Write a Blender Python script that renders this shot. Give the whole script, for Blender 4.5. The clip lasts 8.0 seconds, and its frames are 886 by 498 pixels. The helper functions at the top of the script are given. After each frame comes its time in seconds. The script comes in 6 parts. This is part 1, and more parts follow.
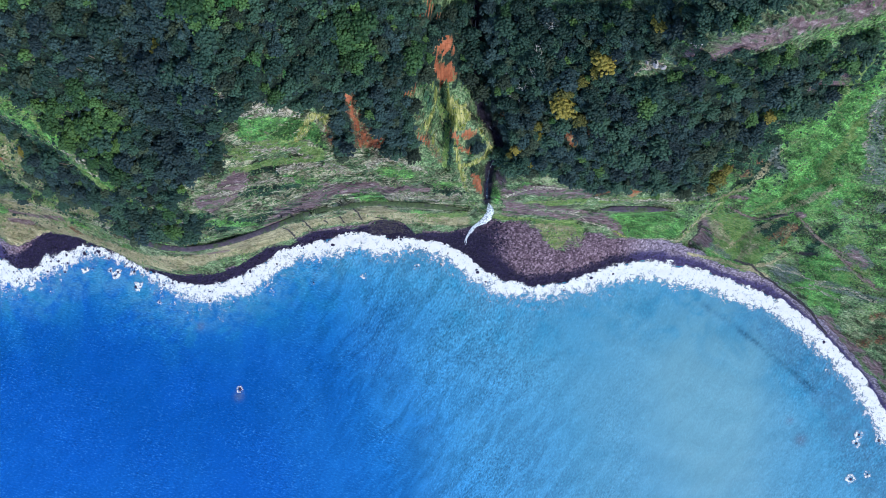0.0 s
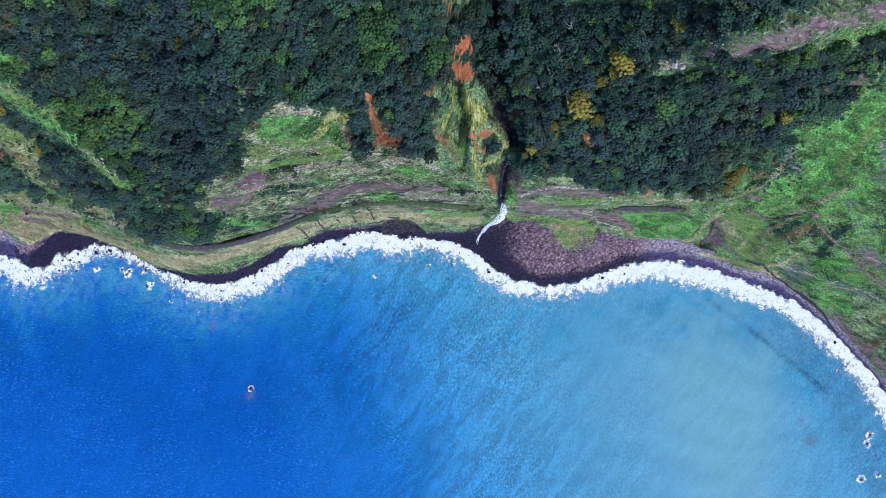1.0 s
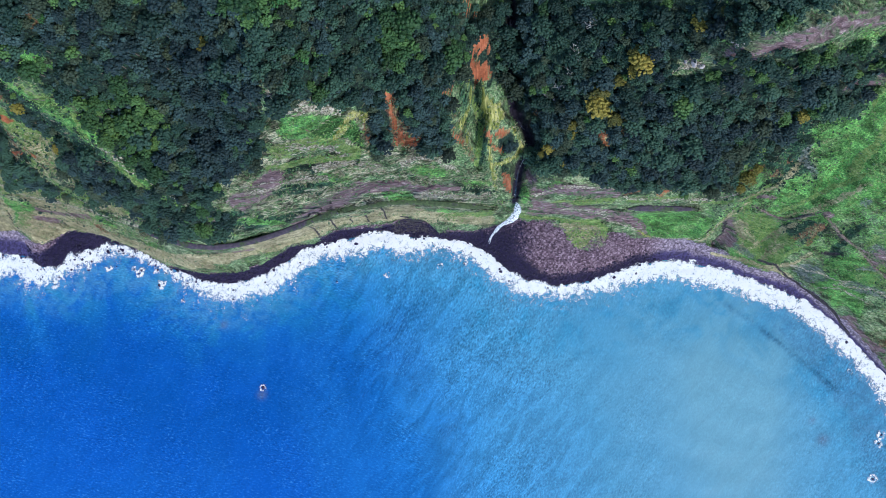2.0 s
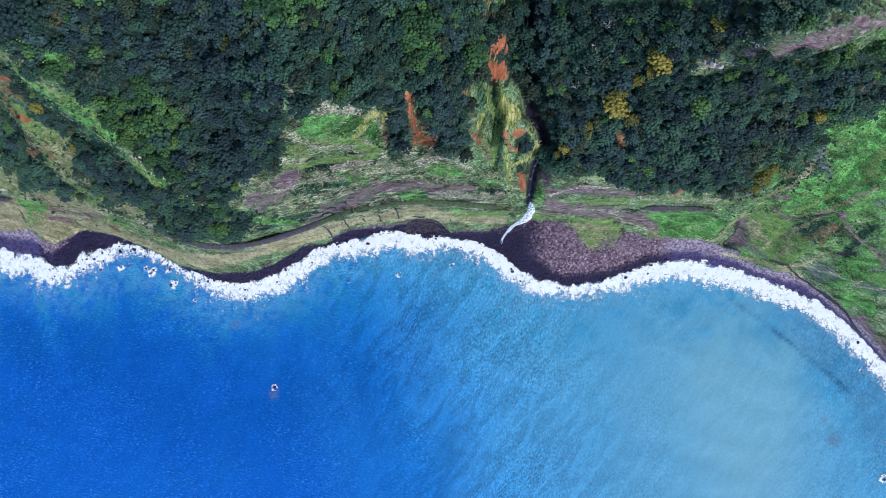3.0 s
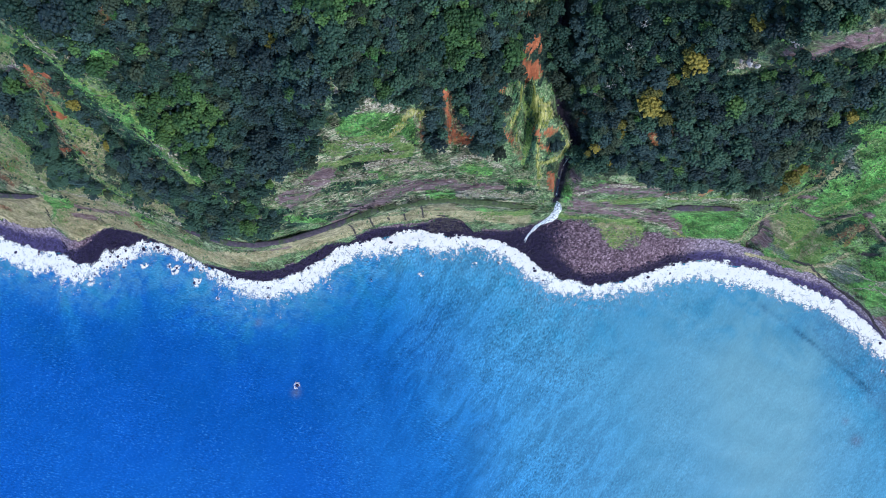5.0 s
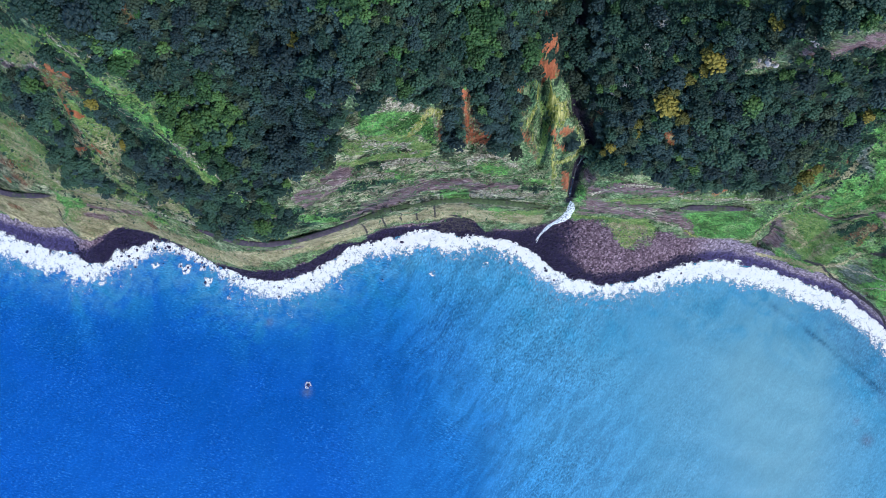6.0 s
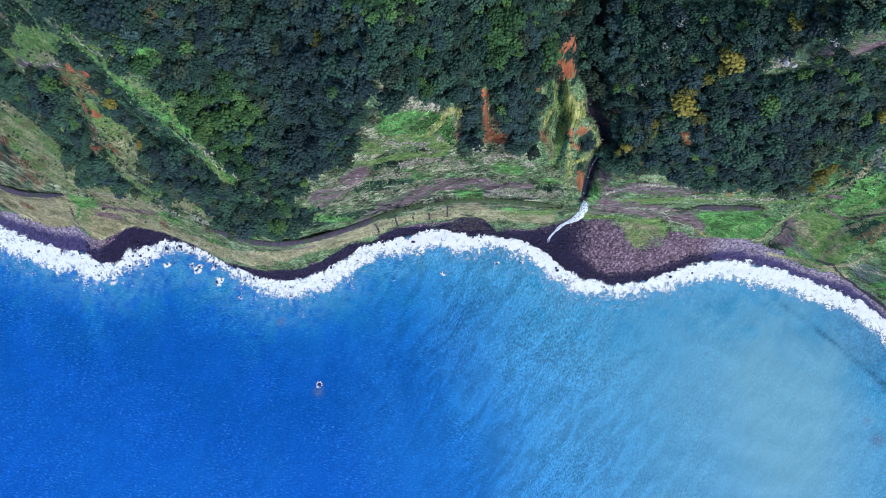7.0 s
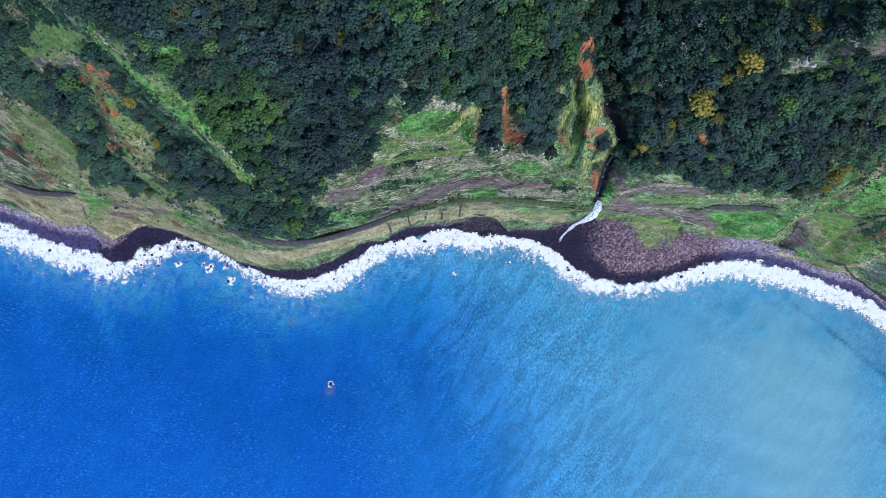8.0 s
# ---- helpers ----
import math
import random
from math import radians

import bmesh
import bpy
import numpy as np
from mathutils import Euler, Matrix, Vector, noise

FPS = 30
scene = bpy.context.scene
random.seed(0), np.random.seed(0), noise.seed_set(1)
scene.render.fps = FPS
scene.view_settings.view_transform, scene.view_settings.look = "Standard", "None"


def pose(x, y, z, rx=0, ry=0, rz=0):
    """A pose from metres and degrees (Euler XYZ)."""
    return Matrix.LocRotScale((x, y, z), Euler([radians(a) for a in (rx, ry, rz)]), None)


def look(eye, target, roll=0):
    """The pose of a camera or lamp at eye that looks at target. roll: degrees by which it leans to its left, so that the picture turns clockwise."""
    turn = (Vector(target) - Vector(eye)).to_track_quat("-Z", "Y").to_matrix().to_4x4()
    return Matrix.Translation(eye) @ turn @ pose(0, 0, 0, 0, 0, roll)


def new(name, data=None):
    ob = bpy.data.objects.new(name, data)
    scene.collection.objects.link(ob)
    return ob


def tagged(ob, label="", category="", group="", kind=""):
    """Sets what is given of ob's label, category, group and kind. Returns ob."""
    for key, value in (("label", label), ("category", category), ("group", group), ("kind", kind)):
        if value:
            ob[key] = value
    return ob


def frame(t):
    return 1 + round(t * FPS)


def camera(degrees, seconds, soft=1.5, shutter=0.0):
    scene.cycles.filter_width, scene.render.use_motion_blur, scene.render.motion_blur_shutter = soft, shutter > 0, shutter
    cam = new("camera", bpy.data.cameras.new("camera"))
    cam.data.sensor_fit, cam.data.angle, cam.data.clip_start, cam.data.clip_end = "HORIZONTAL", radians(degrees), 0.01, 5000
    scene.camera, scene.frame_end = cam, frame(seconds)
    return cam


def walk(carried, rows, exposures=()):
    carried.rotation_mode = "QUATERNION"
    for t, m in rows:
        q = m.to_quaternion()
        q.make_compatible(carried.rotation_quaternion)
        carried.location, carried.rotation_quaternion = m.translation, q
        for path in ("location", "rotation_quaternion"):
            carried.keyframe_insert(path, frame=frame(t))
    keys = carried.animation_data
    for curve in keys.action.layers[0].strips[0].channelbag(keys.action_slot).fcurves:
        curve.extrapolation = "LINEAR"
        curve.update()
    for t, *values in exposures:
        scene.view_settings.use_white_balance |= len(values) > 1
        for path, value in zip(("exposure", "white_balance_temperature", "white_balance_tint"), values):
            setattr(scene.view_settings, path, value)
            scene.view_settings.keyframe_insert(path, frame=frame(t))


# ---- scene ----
cam = camera(64.6, 8.0, soft=0.65)
METRES, EYE, TILT, LEAN, TURN = 52.5, 400.0, -90.0, 0.0, 0.0
ROWS = [
    (0.0, 0.0, 0.0, 0.0, 0.0, -0.0, 0.0),
    (0.5, -0.0608, -0.0029, -0.0057, 0.0, 0.03, -0.04),
    (1.0, -0.1254, -0.005, -0.0106, -0.01, 0.06, -0.11),
    (1.5, -0.1889, -0.008, -0.0141, -0.0, 0.05, -0.13),
    (3.0, -0.3745, -0.0163, -0.0235, 0.04, 0.1, -0.2),
    (3.5, -0.4331, -0.02, -0.027, 0.09, 0.1, -0.24),
    (4.0, -0.4909, -0.0236, -0.0322, 0.14, 0.13, -0.3),
    (4.5, -0.548, -0.0269, -0.0368, 0.15, 0.13, -0.38),
    (6.0, -0.7281, -0.0336, -0.054, 0.15, 0.21, -0.47),
    (6.5, -0.7908, -0.0369, -0.0576, 0.16, 0.21, -0.48),
    (7.0, -0.8583, -0.0399, -0.0626, 0.1, 0.24, -0.49),
    (7.5, -0.9268, -0.0431, -0.067, 0.05, 0.25, -0.56),
    (8.0, -0.9962, -0.0467, -0.0709, -0.0, 0.26, -0.57),
]
walk(cam, [(t, pose(0, 0, EYE, TILT, LEAN, TURN) @ pose(METRES * x, METRES * y, METRES * z, 90 + pitch, roll, yaw)) for t, x, y, z, yaw, pitch, roll in ROWS])

# ---- sky and sun: thin bright cloud, the sun high over the sea ----
SUN_HEIGHT, SUN_TURN = radians(43), radians(138)
world = bpy.data.worlds.new("sky")
scene.world = world
world.use_nodes = True
wn, wl = world.node_tree.nodes, world.node_tree.links
sky = wn.new("ShaderNodeTexSky")
sky.sky_type, sky.sun_disc, sky.sun_elevation, sky.sun_rotation = "NISHITA", False, SUN_HEIGHT, SUN_TURN
sky.air_density, sky.dust_density, sky.ozone_density = 1.0, 0.4, 2.5
wl.new(sky.outputs[0], wn["Background"].inputs[0])
wn["Background"].inputs[1].default_value = 0.19
sun = new("sun", bpy.data.lights.new("sun", "SUN"))
sun.data.energy, sun.data.angle, sun.data.color = 2.1, radians(9), (1.0, 0.97, 0.93)
sun.matrix_world = look((math.sin(SUN_TURN) * math.cos(SUN_HEIGHT) * 900, math.cos(SUN_TURN) * math.cos(SUN_HEIGHT) * 900, math.sin(SUN_HEIGHT) * 900), (0, 0, 0))
scene.view_settings.exposure = 0.55

# ---- numeric helpers: smooth noise, lines, meshes ----
TABLE = np.random.default_rng(3).random(65536)


def lattice(i, j, k):
    return TABLE[(i * 73856093 ^ j * 19349663 ^ k * 83492791) & 65535]


def grain(x, y, z=0.0, size=1.0, seed=0):
    """Smooth noise from -1 to 1 with lumps of about that size."""
    p = [np.asarray(a, float) / size + o for a, o in zip(np.broadcast_arrays(x, y, z), (seed * 17.3, seed * 9.1, seed * 5.7))]
    i = [np.floor(a).astype(np.int64) for a in p]
    f = [a - b for a, b in zip(p, i)]
    f = [a * a * (3 - 2 * a) for a in f]
    out = 0.0
    for a in (0, 1):
        for b in (0, 1):
            for c in (0, 1):
                w = (f[0] if a else 1 - f[0]) * (f[1] if b else 1 - f[1]) * (f[2] if c else 1 - f[2])
                out = out + w * lattice(i[0] + a, i[1] + b, i[2] + c)
    return out * 2 - 1


def rough(x, y, z=0.0, size=1.0, seed=0, octaves=4, fall=0.5):
    out, amp, total = 0.0, 1.0, 0.0
    for o in range(octaves):
        out, total = out + amp * grain(x, y, z, size / 2**o, seed + o), total + amp
        amp *= fall
    return out / total


def step(a, b, v):
    t = np.clip((v - a) / (b - a), 0, 1)
    return t * t * (3 - 2 * t)


def from_line(x, y, points):
    """Distance of the places x, y to a line through points in plan, and how far along it (0 to 1) they lie."""
    best, along = np.full(np.shape(x), 1e9), np.zeros(np.shape(x))
    n = len(points) - 1
    for i in range(max(n, 1)):
        (ax, ay), (bx, by) = points[i], points[min(i + 1, n)]
        dx, dy = bx - ax, by - ay
        t = np.clip(((x - ax) * dx + (y - ay) * dy) / max(dx * dx + dy * dy, 1e-9), 0, 1)
        d = np.hypot(x - ax - t * dx, y - ay - t * dy)
        near = d < best
        best, along = np.where(near, d, best), np.where(near, (i + t) / max(n, 1), along)
    return best, along


def averaged(x, xs, ys, reach):
    return sum(np.interp(x + o * reach, xs, ys) for o in (-1, -0.67, -0.33, 0, 0.33, 0.67, 1)) / 7


# ---- the lie of the land: lines of equal height along the coast ----
SHORE_X = [-600, -307, -287, -266, -250, -247, -232, -227, -216, -203, -187, -174, -151, -135, -125, -115, -99, -93, -73, -57, -48, -35, -15, 1, 12, 24, 37, 50, 63, 79, 92, 114, 137, 150, 166, 192, 208, 224, 241, 253, 290, 600]
SHORE_Y = [60, 12, 3.2, -4, -5, -10.7, -11.2, -5.4, -3.1, 3.5, -1.9, -8.3, -18.9, -21.4, -17.8, -15.5, -5.7, -0.8, 4.2, 8.4, 10.4, 6.6, 6.1, 2.9, -3.5, -13.1, -18.6, -21.1, -19.4, -16.7, -11.2, -6.2, -9.3, -12.5, -18.2, -28.7, -40, -56.1, -73.9, -94.8, -150, -260]
TOE_X = [-600, -304, -285, -255, -242, -226, -220, -201, -182, -169, -149, -130, -117, -98, -86, -73, -54, -42, -35, -22, -15, 4, 17, 26, 42, 74, 93, 122, 141, 164, 183, 195, 205, 215, 234, 250, 290, 600]
TOE_Y = [72, 20.9, 15.3, 10.2, 1.6, 8.1, 9.7, 5, -2.9, -10.8, -14.9, -14.8, -10.5, 0.8, 2.4, 9.5, 12.2, 12.9, 17.1, 13.9, 8.6, 9.3, 13.2, 15.8, 14.3, 8, 6.5, 5.1, -1.2, -12.2, -15.3, -24.8, -34.3, -42.7, -63.4, -82.5, -138, -245]
TOE_Z = [5, 5, 5, 5, 6, 5, 5, 4, 5, 5, 5, 5, 5, 5, 4, 5, 5, 5, 6, 5, 5, 8, 14, 20, 22, 17, 9, 5, 5, 5, 5, 5, 5, 5, 5, 5, 5, 5]
LINE_X = [-600, -330, -290, -250, -220, -195, -170, -145, -120, -100, -80, -60, -40, -20, -10, 0, 20, 40, 60, 80, 100, 120, 140, 160, 180, 205, 230, 260, 600]
LINES = {}
LINES[25] = (120, 40, 30, 19, 16, 8, 0, -7.5, -4, 4, 9.5, 13.5, 17, 16, 15.2, 14.5, 16, 17.5, 14, 15, 12.5, 11.5, 9, -1, -7.5, -21.5, -35.5, -58, -180)
LINES[40] = (135, 53, 43, 25.5, 22, 16, 5.5, -0.5, 2, 7, 12, 15.5, 19, 18, 17.8, 17.5, 18.5, 19, 16.5, 17.5, 16.5, 16, 14.5, 7.5, -1, -13.5, -25.5, -42, -160)
LINES[60] = (150, 72, 58, 35.5, 28, 24, 13, 6, 7, 11, 15, 17.5, 21.5, 20.5, 20.6, 20.5, 21, 20.5, 19.5, 21, 21.5, 22, 21.5, 16.5, 10, -0.5, -13.5, -27, -140)
LINES[80] = (170, 93, 77, 56, 34.5, 30, 21.5, 12, 9, 11.5, 17.5, 20, 24, 23.5, 23.8, 24, 24.5, 22.5, 23, 24.5, 26.5, 28, 29, 25, 19.5, 11, 0, -13.5, -120)
LINES[100] = (190, 118, 94, 70, 48.5, 35.5, 29.5, 19, 12.5, 14, 20, 22.5, 26.5, 27, 27.6, 28.5, 33, 26, 27, 29.5, 32.5, 36.5, 40.5, 37.5, 31, 23, 14, 1, -100)
LINES[120] = (210, 148, 118, 85.5, 64, 47.5, 38.5, 28, 17.5, 18, 23.5, 26, 30, 30, 32.5, 39, 53, 42, 36.5, 39.5, 42, 46, 49, 49, 45.5, 37.5, 28.5, 17, -80)
LINES[140] = (230, 170, 150, 110, 79, 60, 47, 37, 28, 24, 28, 32, 34.5, 36.5, 40, 88, 76, 58.5, 55, 53.5, 52.5, 54, 58, 58.5, 57, 52.5, 44.5, 33.5, -60)
LINES[160] = (250, 200, 180, 150, 112, 72.5, 53.5, 45, 48.5, 42, 35.5, 34.8, 43, 50, 66, 116, 114, 100, 67, 61.5, 60, 62.5, 66.5, 68, 68, 65, 59.5, 50.5, -40)
LINES[180] = (270, 235, 215, 185, 150, 95, 61.5, 50.5, 53, 53, 48, 37.6, 54, 74, 98, 137, 137, 131, 120, 67, 64.5, 70.5, 76, 79, 79.5, 78, 74, 66.5, -20)
LINES[200] = (290, 270, 250, 220, 185, 130, 75, 56, 59.5, 63, 59, 41, 70, 105, 128, 160, 159, 155, 149, 85, 76, 95, 101, 97.5, 96, 93.5, 89.5, 83, 0)
STREAM = [(8, 190), (11, 120), (11.4, 93), (12.8, 84), (12.3, 69.8), (16.1, 55.6), (21.5, 50), (23.3, 46.5), (24.3, 42), (20.7, 36.2), (20.1, 29.5), (20.8, 23.2)]
STREAM_BED = [165, 146, 134, 129, 117, 107, 101, 98, 93, 88, 80, 68]


def shore_y(x):
    return averaged(x, SHORE_X, SHORE_Y, 1.5)


def land_lines(x):
    """At each x, the plan's y and the height of every line, from the sea bed up to the high ground."""
    ys, zs = [], []

    def line(y, z):
        ys.append(np.maximum(y, ys[-1] + 0.25) if ys else y)
        zs.append(np.broadcast_to(z, np.shape(x)))

    shore = shore_y(x)
    line(shore - 160, -22), line(shore - 40, -9), line(shore - 6, -2.0), line(shore, 0.0)
    toe, toe_z = averaged(x, TOE_X, TOE_Y, 1.5), averaged(x, TOE_X, TOE_Z, 3)
    line(shore * 0.45 + toe * 0.55, toe_z * 0.42)
    line(toe, toe_z)
    for z, y in LINES.items():
        line(averaged(x, LINE_X, y, 5), np.maximum(z, toe_z + 2))
    top = ys[-1]
    line(top + 22, 222), line(top + 60, 250), line(top + 160, 310), line(top + 500, 480), line(top + 1400, 720), line(top + 2600, 800)
    return np.array(ys), np.array(zs)


def spaced(lo, hi, fine, reach):
    """Places that lie evenly from lo to hi and ever farther apart beyond, as far as reach."""
    far, d, p = [], fine, 0.0
    while p < reach:
        d *= 1.25
        p += d
        far.append(p)
    return np.concatenate([lo - np.array(far[::-1]), np.arange(lo, hi, fine), hi + np.array(far)])


def grid_faces(keep):
    idx = np.arange(keep.size).reshape(keep.shape)
    return np.stack([idx[:-1, :-1], idx[1:, :-1], idx[1:, 1:], idx[:-1, 1:]], -1).reshape(-1, 4)


def raw_mesh(name, verts, faces, smooth=True):
    """A mesh from arrays of corners and of faces with one number of corners each."""
    me, faces = bpy.data.meshes.new(name), np.asarray(faces, np.int32)
    k = faces.shape[1]
    me.vertices.add(len(verts)), me.loops.add(faces.size), me.polygons.add(len(faces))
    me.vertices.foreach_set("co", np.asarray(verts, np.float32).ravel())
    me.loops.foreach_set("vertex_index", faces.ravel())
    me.polygons.foreach_set("loop_start", np.arange(0, faces.size, k, dtype=np.int32))
    me.polygons.foreach_set("use_smooth", np.full(len(faces), smooth))
    me.update(calc_edges=True)
    return me


def stored(me, name, values):
    a = me.attributes.new(name, "FLOAT", "POINT")
    a.data.foreach_set("value", np.asarray(values, np.float32).ravel())


# the sheet: columns along the coast, rows from the sea bed up the cliff
COL = spaced(-322, 272, 0.95, 1500)
ly, lz = land_lines(COL)
rows_at = []
for i, n in enumerate([6, 12, 6, 8, 12, 26, 15, 18, 18, 18, 18, 18, 18, 18, 18, 20, 18, 12, 8, 5, 3][: len(ly) - 1]):
    rows_at += [i + k / n for k in range(n)]
rows_at = np.array(rows_at + [len(ly) - 1.0])
low = np.minimum(rows_at.astype(int), len(ly) - 2)
mix = (rows_at - low)[None, :]
LX = np.repeat(COL[:, None], len(rows_at), 1)
LY = ly.T[:, low] * (1 - mix) + ly.T[:, low + 1] * mix
LZ = lz.T[:, low] * (1 - mix) + lz.T[:, low + 1] * mix
# soften the corners between the lines
for _ in range(6):
    for A in (LY, LZ):
        A[:, 1:-1] = A[:, 1:-1] * 0.5 + (A[:, :-2] + A[:, 2:]) * 0.25
land = step(4, 14, LZ)
# spurs and hollows that run down the cliff
SPURS = []


def spur(amount, width, *points):
    SPURS.append((amount, width, points))

spur(9, 5, (-161, 63), (-149, 52), (-143, 45), (-134, 33), (-132, 26))
spur(-12, 9, (-96, 58), (-94, 48), (-97, 40))
spur(-5, 6, (-100, 34), (-103, 24))
spur(3, 4, (-185, 61), (-182, 49), (-180, 33), (-178, 18))
spur(-9, 5, (-161, 58), (-161, 50), (-165, 44))
spur(-9, 6, (-223, 72), (-204, 58), (-196, 48))
spur(-7, 3, (-37.5, 50), (-38.5, 37))
spur(-5, 3, (-27, 52), (-27, 40))
spur(8, 4, (125, 4), (125, 13), (124, 24), (126, 35), (124, 40))
spur(-6, 3.5, (132, 13), (138, 4))
spur(6, 4, (80, 66), (96, 66), (118, 71), (134, 77))
spur(-10, 5, (100, 52), (112, 50), (124, 53))
spur(5, 1.5, (0.7, 61.4), (5.6, 52.8), (3.8, 41.8), (5.9, 26.8))
spur(4, 1.4, (14.6, 48.5), (20.9, 42.8), (18.8, 39.9), (12.7, 37.4))
spur(4, 1.3, (-6.1, 57.4), (-2.7, 52.3), (-5.1, 42.0), (-1.0, 36.3))
spur(-5, 1.6, (-1, 62), (1, 52), (-0.5, 42), (1.5, 34))
spur(-6, 2.6, (12.5, 44), (13, 43))
spur(-4, 2.2, (-29.3, 51), (-29.8, 44.8), (-28.5, 38.9))
spur(4, 2.0, (-43.3, 46), (-43.3, 37.9))
spur(-4, 2.5, (-17, 48), (-12, 41), (-9, 36))

spur(5, 4, (149.1, 52.1), (137.4, 46.3), (127.5, 33.9), (124.4, 23.5))
spur(5, 4, (170.3, 28.7), (169.4, 11.1), (167.6, -6.6))
spur(-4, 3.5, (147.3, 42.0), (137.4, 37.9), (133.8, 27.3))
spur(-5, 3.5, (160.4, 40.2), (159.5, 27.9), (158.1, 15.7), (157.7, 3.2))
spur(-4, 4, (184.2, 10.9), (184.7, -2.7), (181.1, -12.1))
spur(-6, 4, (138.3, 59.2), (112.7, 55.6), (87.5, 52.1))
spur(-5, 2.5, (135.6, 15.2), (139.7, 8.1), (140.6, 0.5))
spur(-8, 4, (-154.6, 54.3), (-165.4, 52.5), (-165.4, 47.1), (-158.2, 41.2))
spur(5, 2.5, (-174.4, 58.3), (-178.0, 51.8), (-179.4, 44.3), (-179.8, 38.0))
spur(-6, 4, (-205.9, 49.4), (-201.4, 39.8), (-197.8, 31.7), (-196.0, 26.0))
spur(-6, 5, (-153.7, 37.2), (-141.1, 30.7), (-138.9, 21.2), (-139.3, 13.2))
spur(4, 2.5, (-222.6, 28.8), (-209.1, 23.1), (-180.7, 16.1), (-159.1, 9.9))

# the old coast road: three stretches of a ledge cut into the foot of the cliff
ROADS = [
    [(-166.3, 7.9, 44), (-151.8, 3.1, 44), (-137.4, -0.3, 44), (-122.9, 0.3, 44), (-108.5, 3.3, 44), (-90.5, 9.0, 48), (-75.4, 14.5, 54), (-63.6, 18.4, 60), (-49.6, 20.5, 63), (-33.3, 22.4, 64), (-19.6, 21.8, 63), (-5.8, 20.7, 60), (12.4, 19.6, 57)],
    [(76.6, 19.3, 54), (86, 20, 56), (100, 19.6, 56), (114, 19.2, 56)],
    [(-290, 33, 28), (-273, 25.6, 30), (-257, 24.8, 32), (-241, 24.6, 38)],
    [(139.7, 20.6, 57.2), (149.7, 16.7, 52.5), (157.3, 14.6, 50.5), (161.1, 15.2, 58.4), (164.9, 17.2, 69.6), (176.3, 10.9, 61.3), (185.3, 4.6, 55.0), (191.9, 0.1, 54.9), (200.0, -6.2, 49.9), (211.9, -15.6, 44.9), (225.7, -22.8, 40.2)],
]
ROAD_HALF = [1.35, 1.35, 1.35, 0.5]
for amount, width, points in SPURS:
    d, _ = from_line(LX, LY, points)
    LZ += amount * np.exp(-((d / width) ** 2)) * land
# the gorge
d, along = from_line(LX, LY, STREAM)
bed = np.interp(along * (len(STREAM) - 1), np.arange(len(STREAM)), STREAM_BED)
LZ = np.where(LY > 21, np.minimum(LZ, bed + 3.6 * np.maximum(d - 0.9, 0) * (1 + 0.4 * grain(LX, LY, 0, 5, 23))), LZ)
# ledges, lumps and runnels
cliff = land * step(260, 230, LZ)
LY += cliff * (1.5 * rough(LX, LZ * 0.5, LY, 26, 1) + 1.5 * rough(LX * 0.45, LZ, LY, 9, 5, 3) + 0.9 * rough(LX * 0.7, LZ, LY, 3.4, 9, 2) + 0.4 * step(60, 35, LZ) * grain(LX, LZ * 0.12, 0, 2.6, 10))
LZ += cliff * (2.2 * rough(LX, LY, 0, 16, 12, 4) + 0.9 * rough(LX, LY, 0, 2.5, 15, 2)) + (1 - land) * 0.75 * rough(LX, LY, 0, 4.5, 18, 3) * step(-2, 1, LZ)
# strata: ledges that step back up the face
strata = (LZ / 8.5 + 1.3 * rough(LX, LY, 0, 34, 24, 4)) % 1.0
LEDGE = 3.3 * step(48, 78, LZ) * (0.45 + 0.55 * grain(LX, LZ, 0, 15, 27))
LY += cliff * (0.35 + 0.65 * np.exp(-(((LX + 45) / 60) ** 2))) * LEDGE * (strata - 0.5)
# ridges and gullies that run down the slope over the bay
LZ += land * step(84, 112, LX) * step(8, 30, LZ) * step(200, 150, LZ) * 4.5 * rough(0.8 * LX + 0.6 * LY, 0.35 * (0.8 * LY - 0.6 * LX), 0, 15, 28, 3)
ROAD_SHARE = np.zeros(LX.shape)
for road, half in zip(ROADS, ROAD_HALF):
    d, along = from_line(LX, LY, [(x, y) for x, y, z in road])
    level = np.interp(along * (len(road) - 1), np.arange(len(road)), [z for x, y, z in road])
    w = step(1.93 * half, 0.96 * half, d) * (np.abs(LZ - level) < 45)
    LZ += (level - LZ) * w
    ROAD_SHARE = np.maximum(ROAD_SHARE, w)
LZ += step(225, 330, LZ) * 30 * rough(LX, LY, 0, 190, 21, 4)

# nothing behind the waterline lies lower than the sea
inland = LY - shore_y(LX)
LZ = np.where((inland > 0.3) & (inland < 40), np.maximum(LZ, 0.35 + 0.15 * inland), LZ)

# ---- what covers the ground: woods, scrub, grass, bare earth and rock, and some shade, painted over the sheet in plan ----
COVER = {k: np.zeros(LX.shape) for k in ("forest", "bright", "dry", "straw", "red", "rock", "dark", "rust", "deep", "grassy", "lush", "gloom", "rim", "silver", "heath")}
WARP_X = LX + 2.6 * rough(LX, LY, LZ, 8, 31, 4) + 0.5 * grain(LX, LY, LZ, 1.5, 33)
WARP_Y = LY + 2.6 * rough(LX, LY, LZ, 8, 41, 4) + 0.5 * grain(LX, LY, LZ, 1.5, 43)


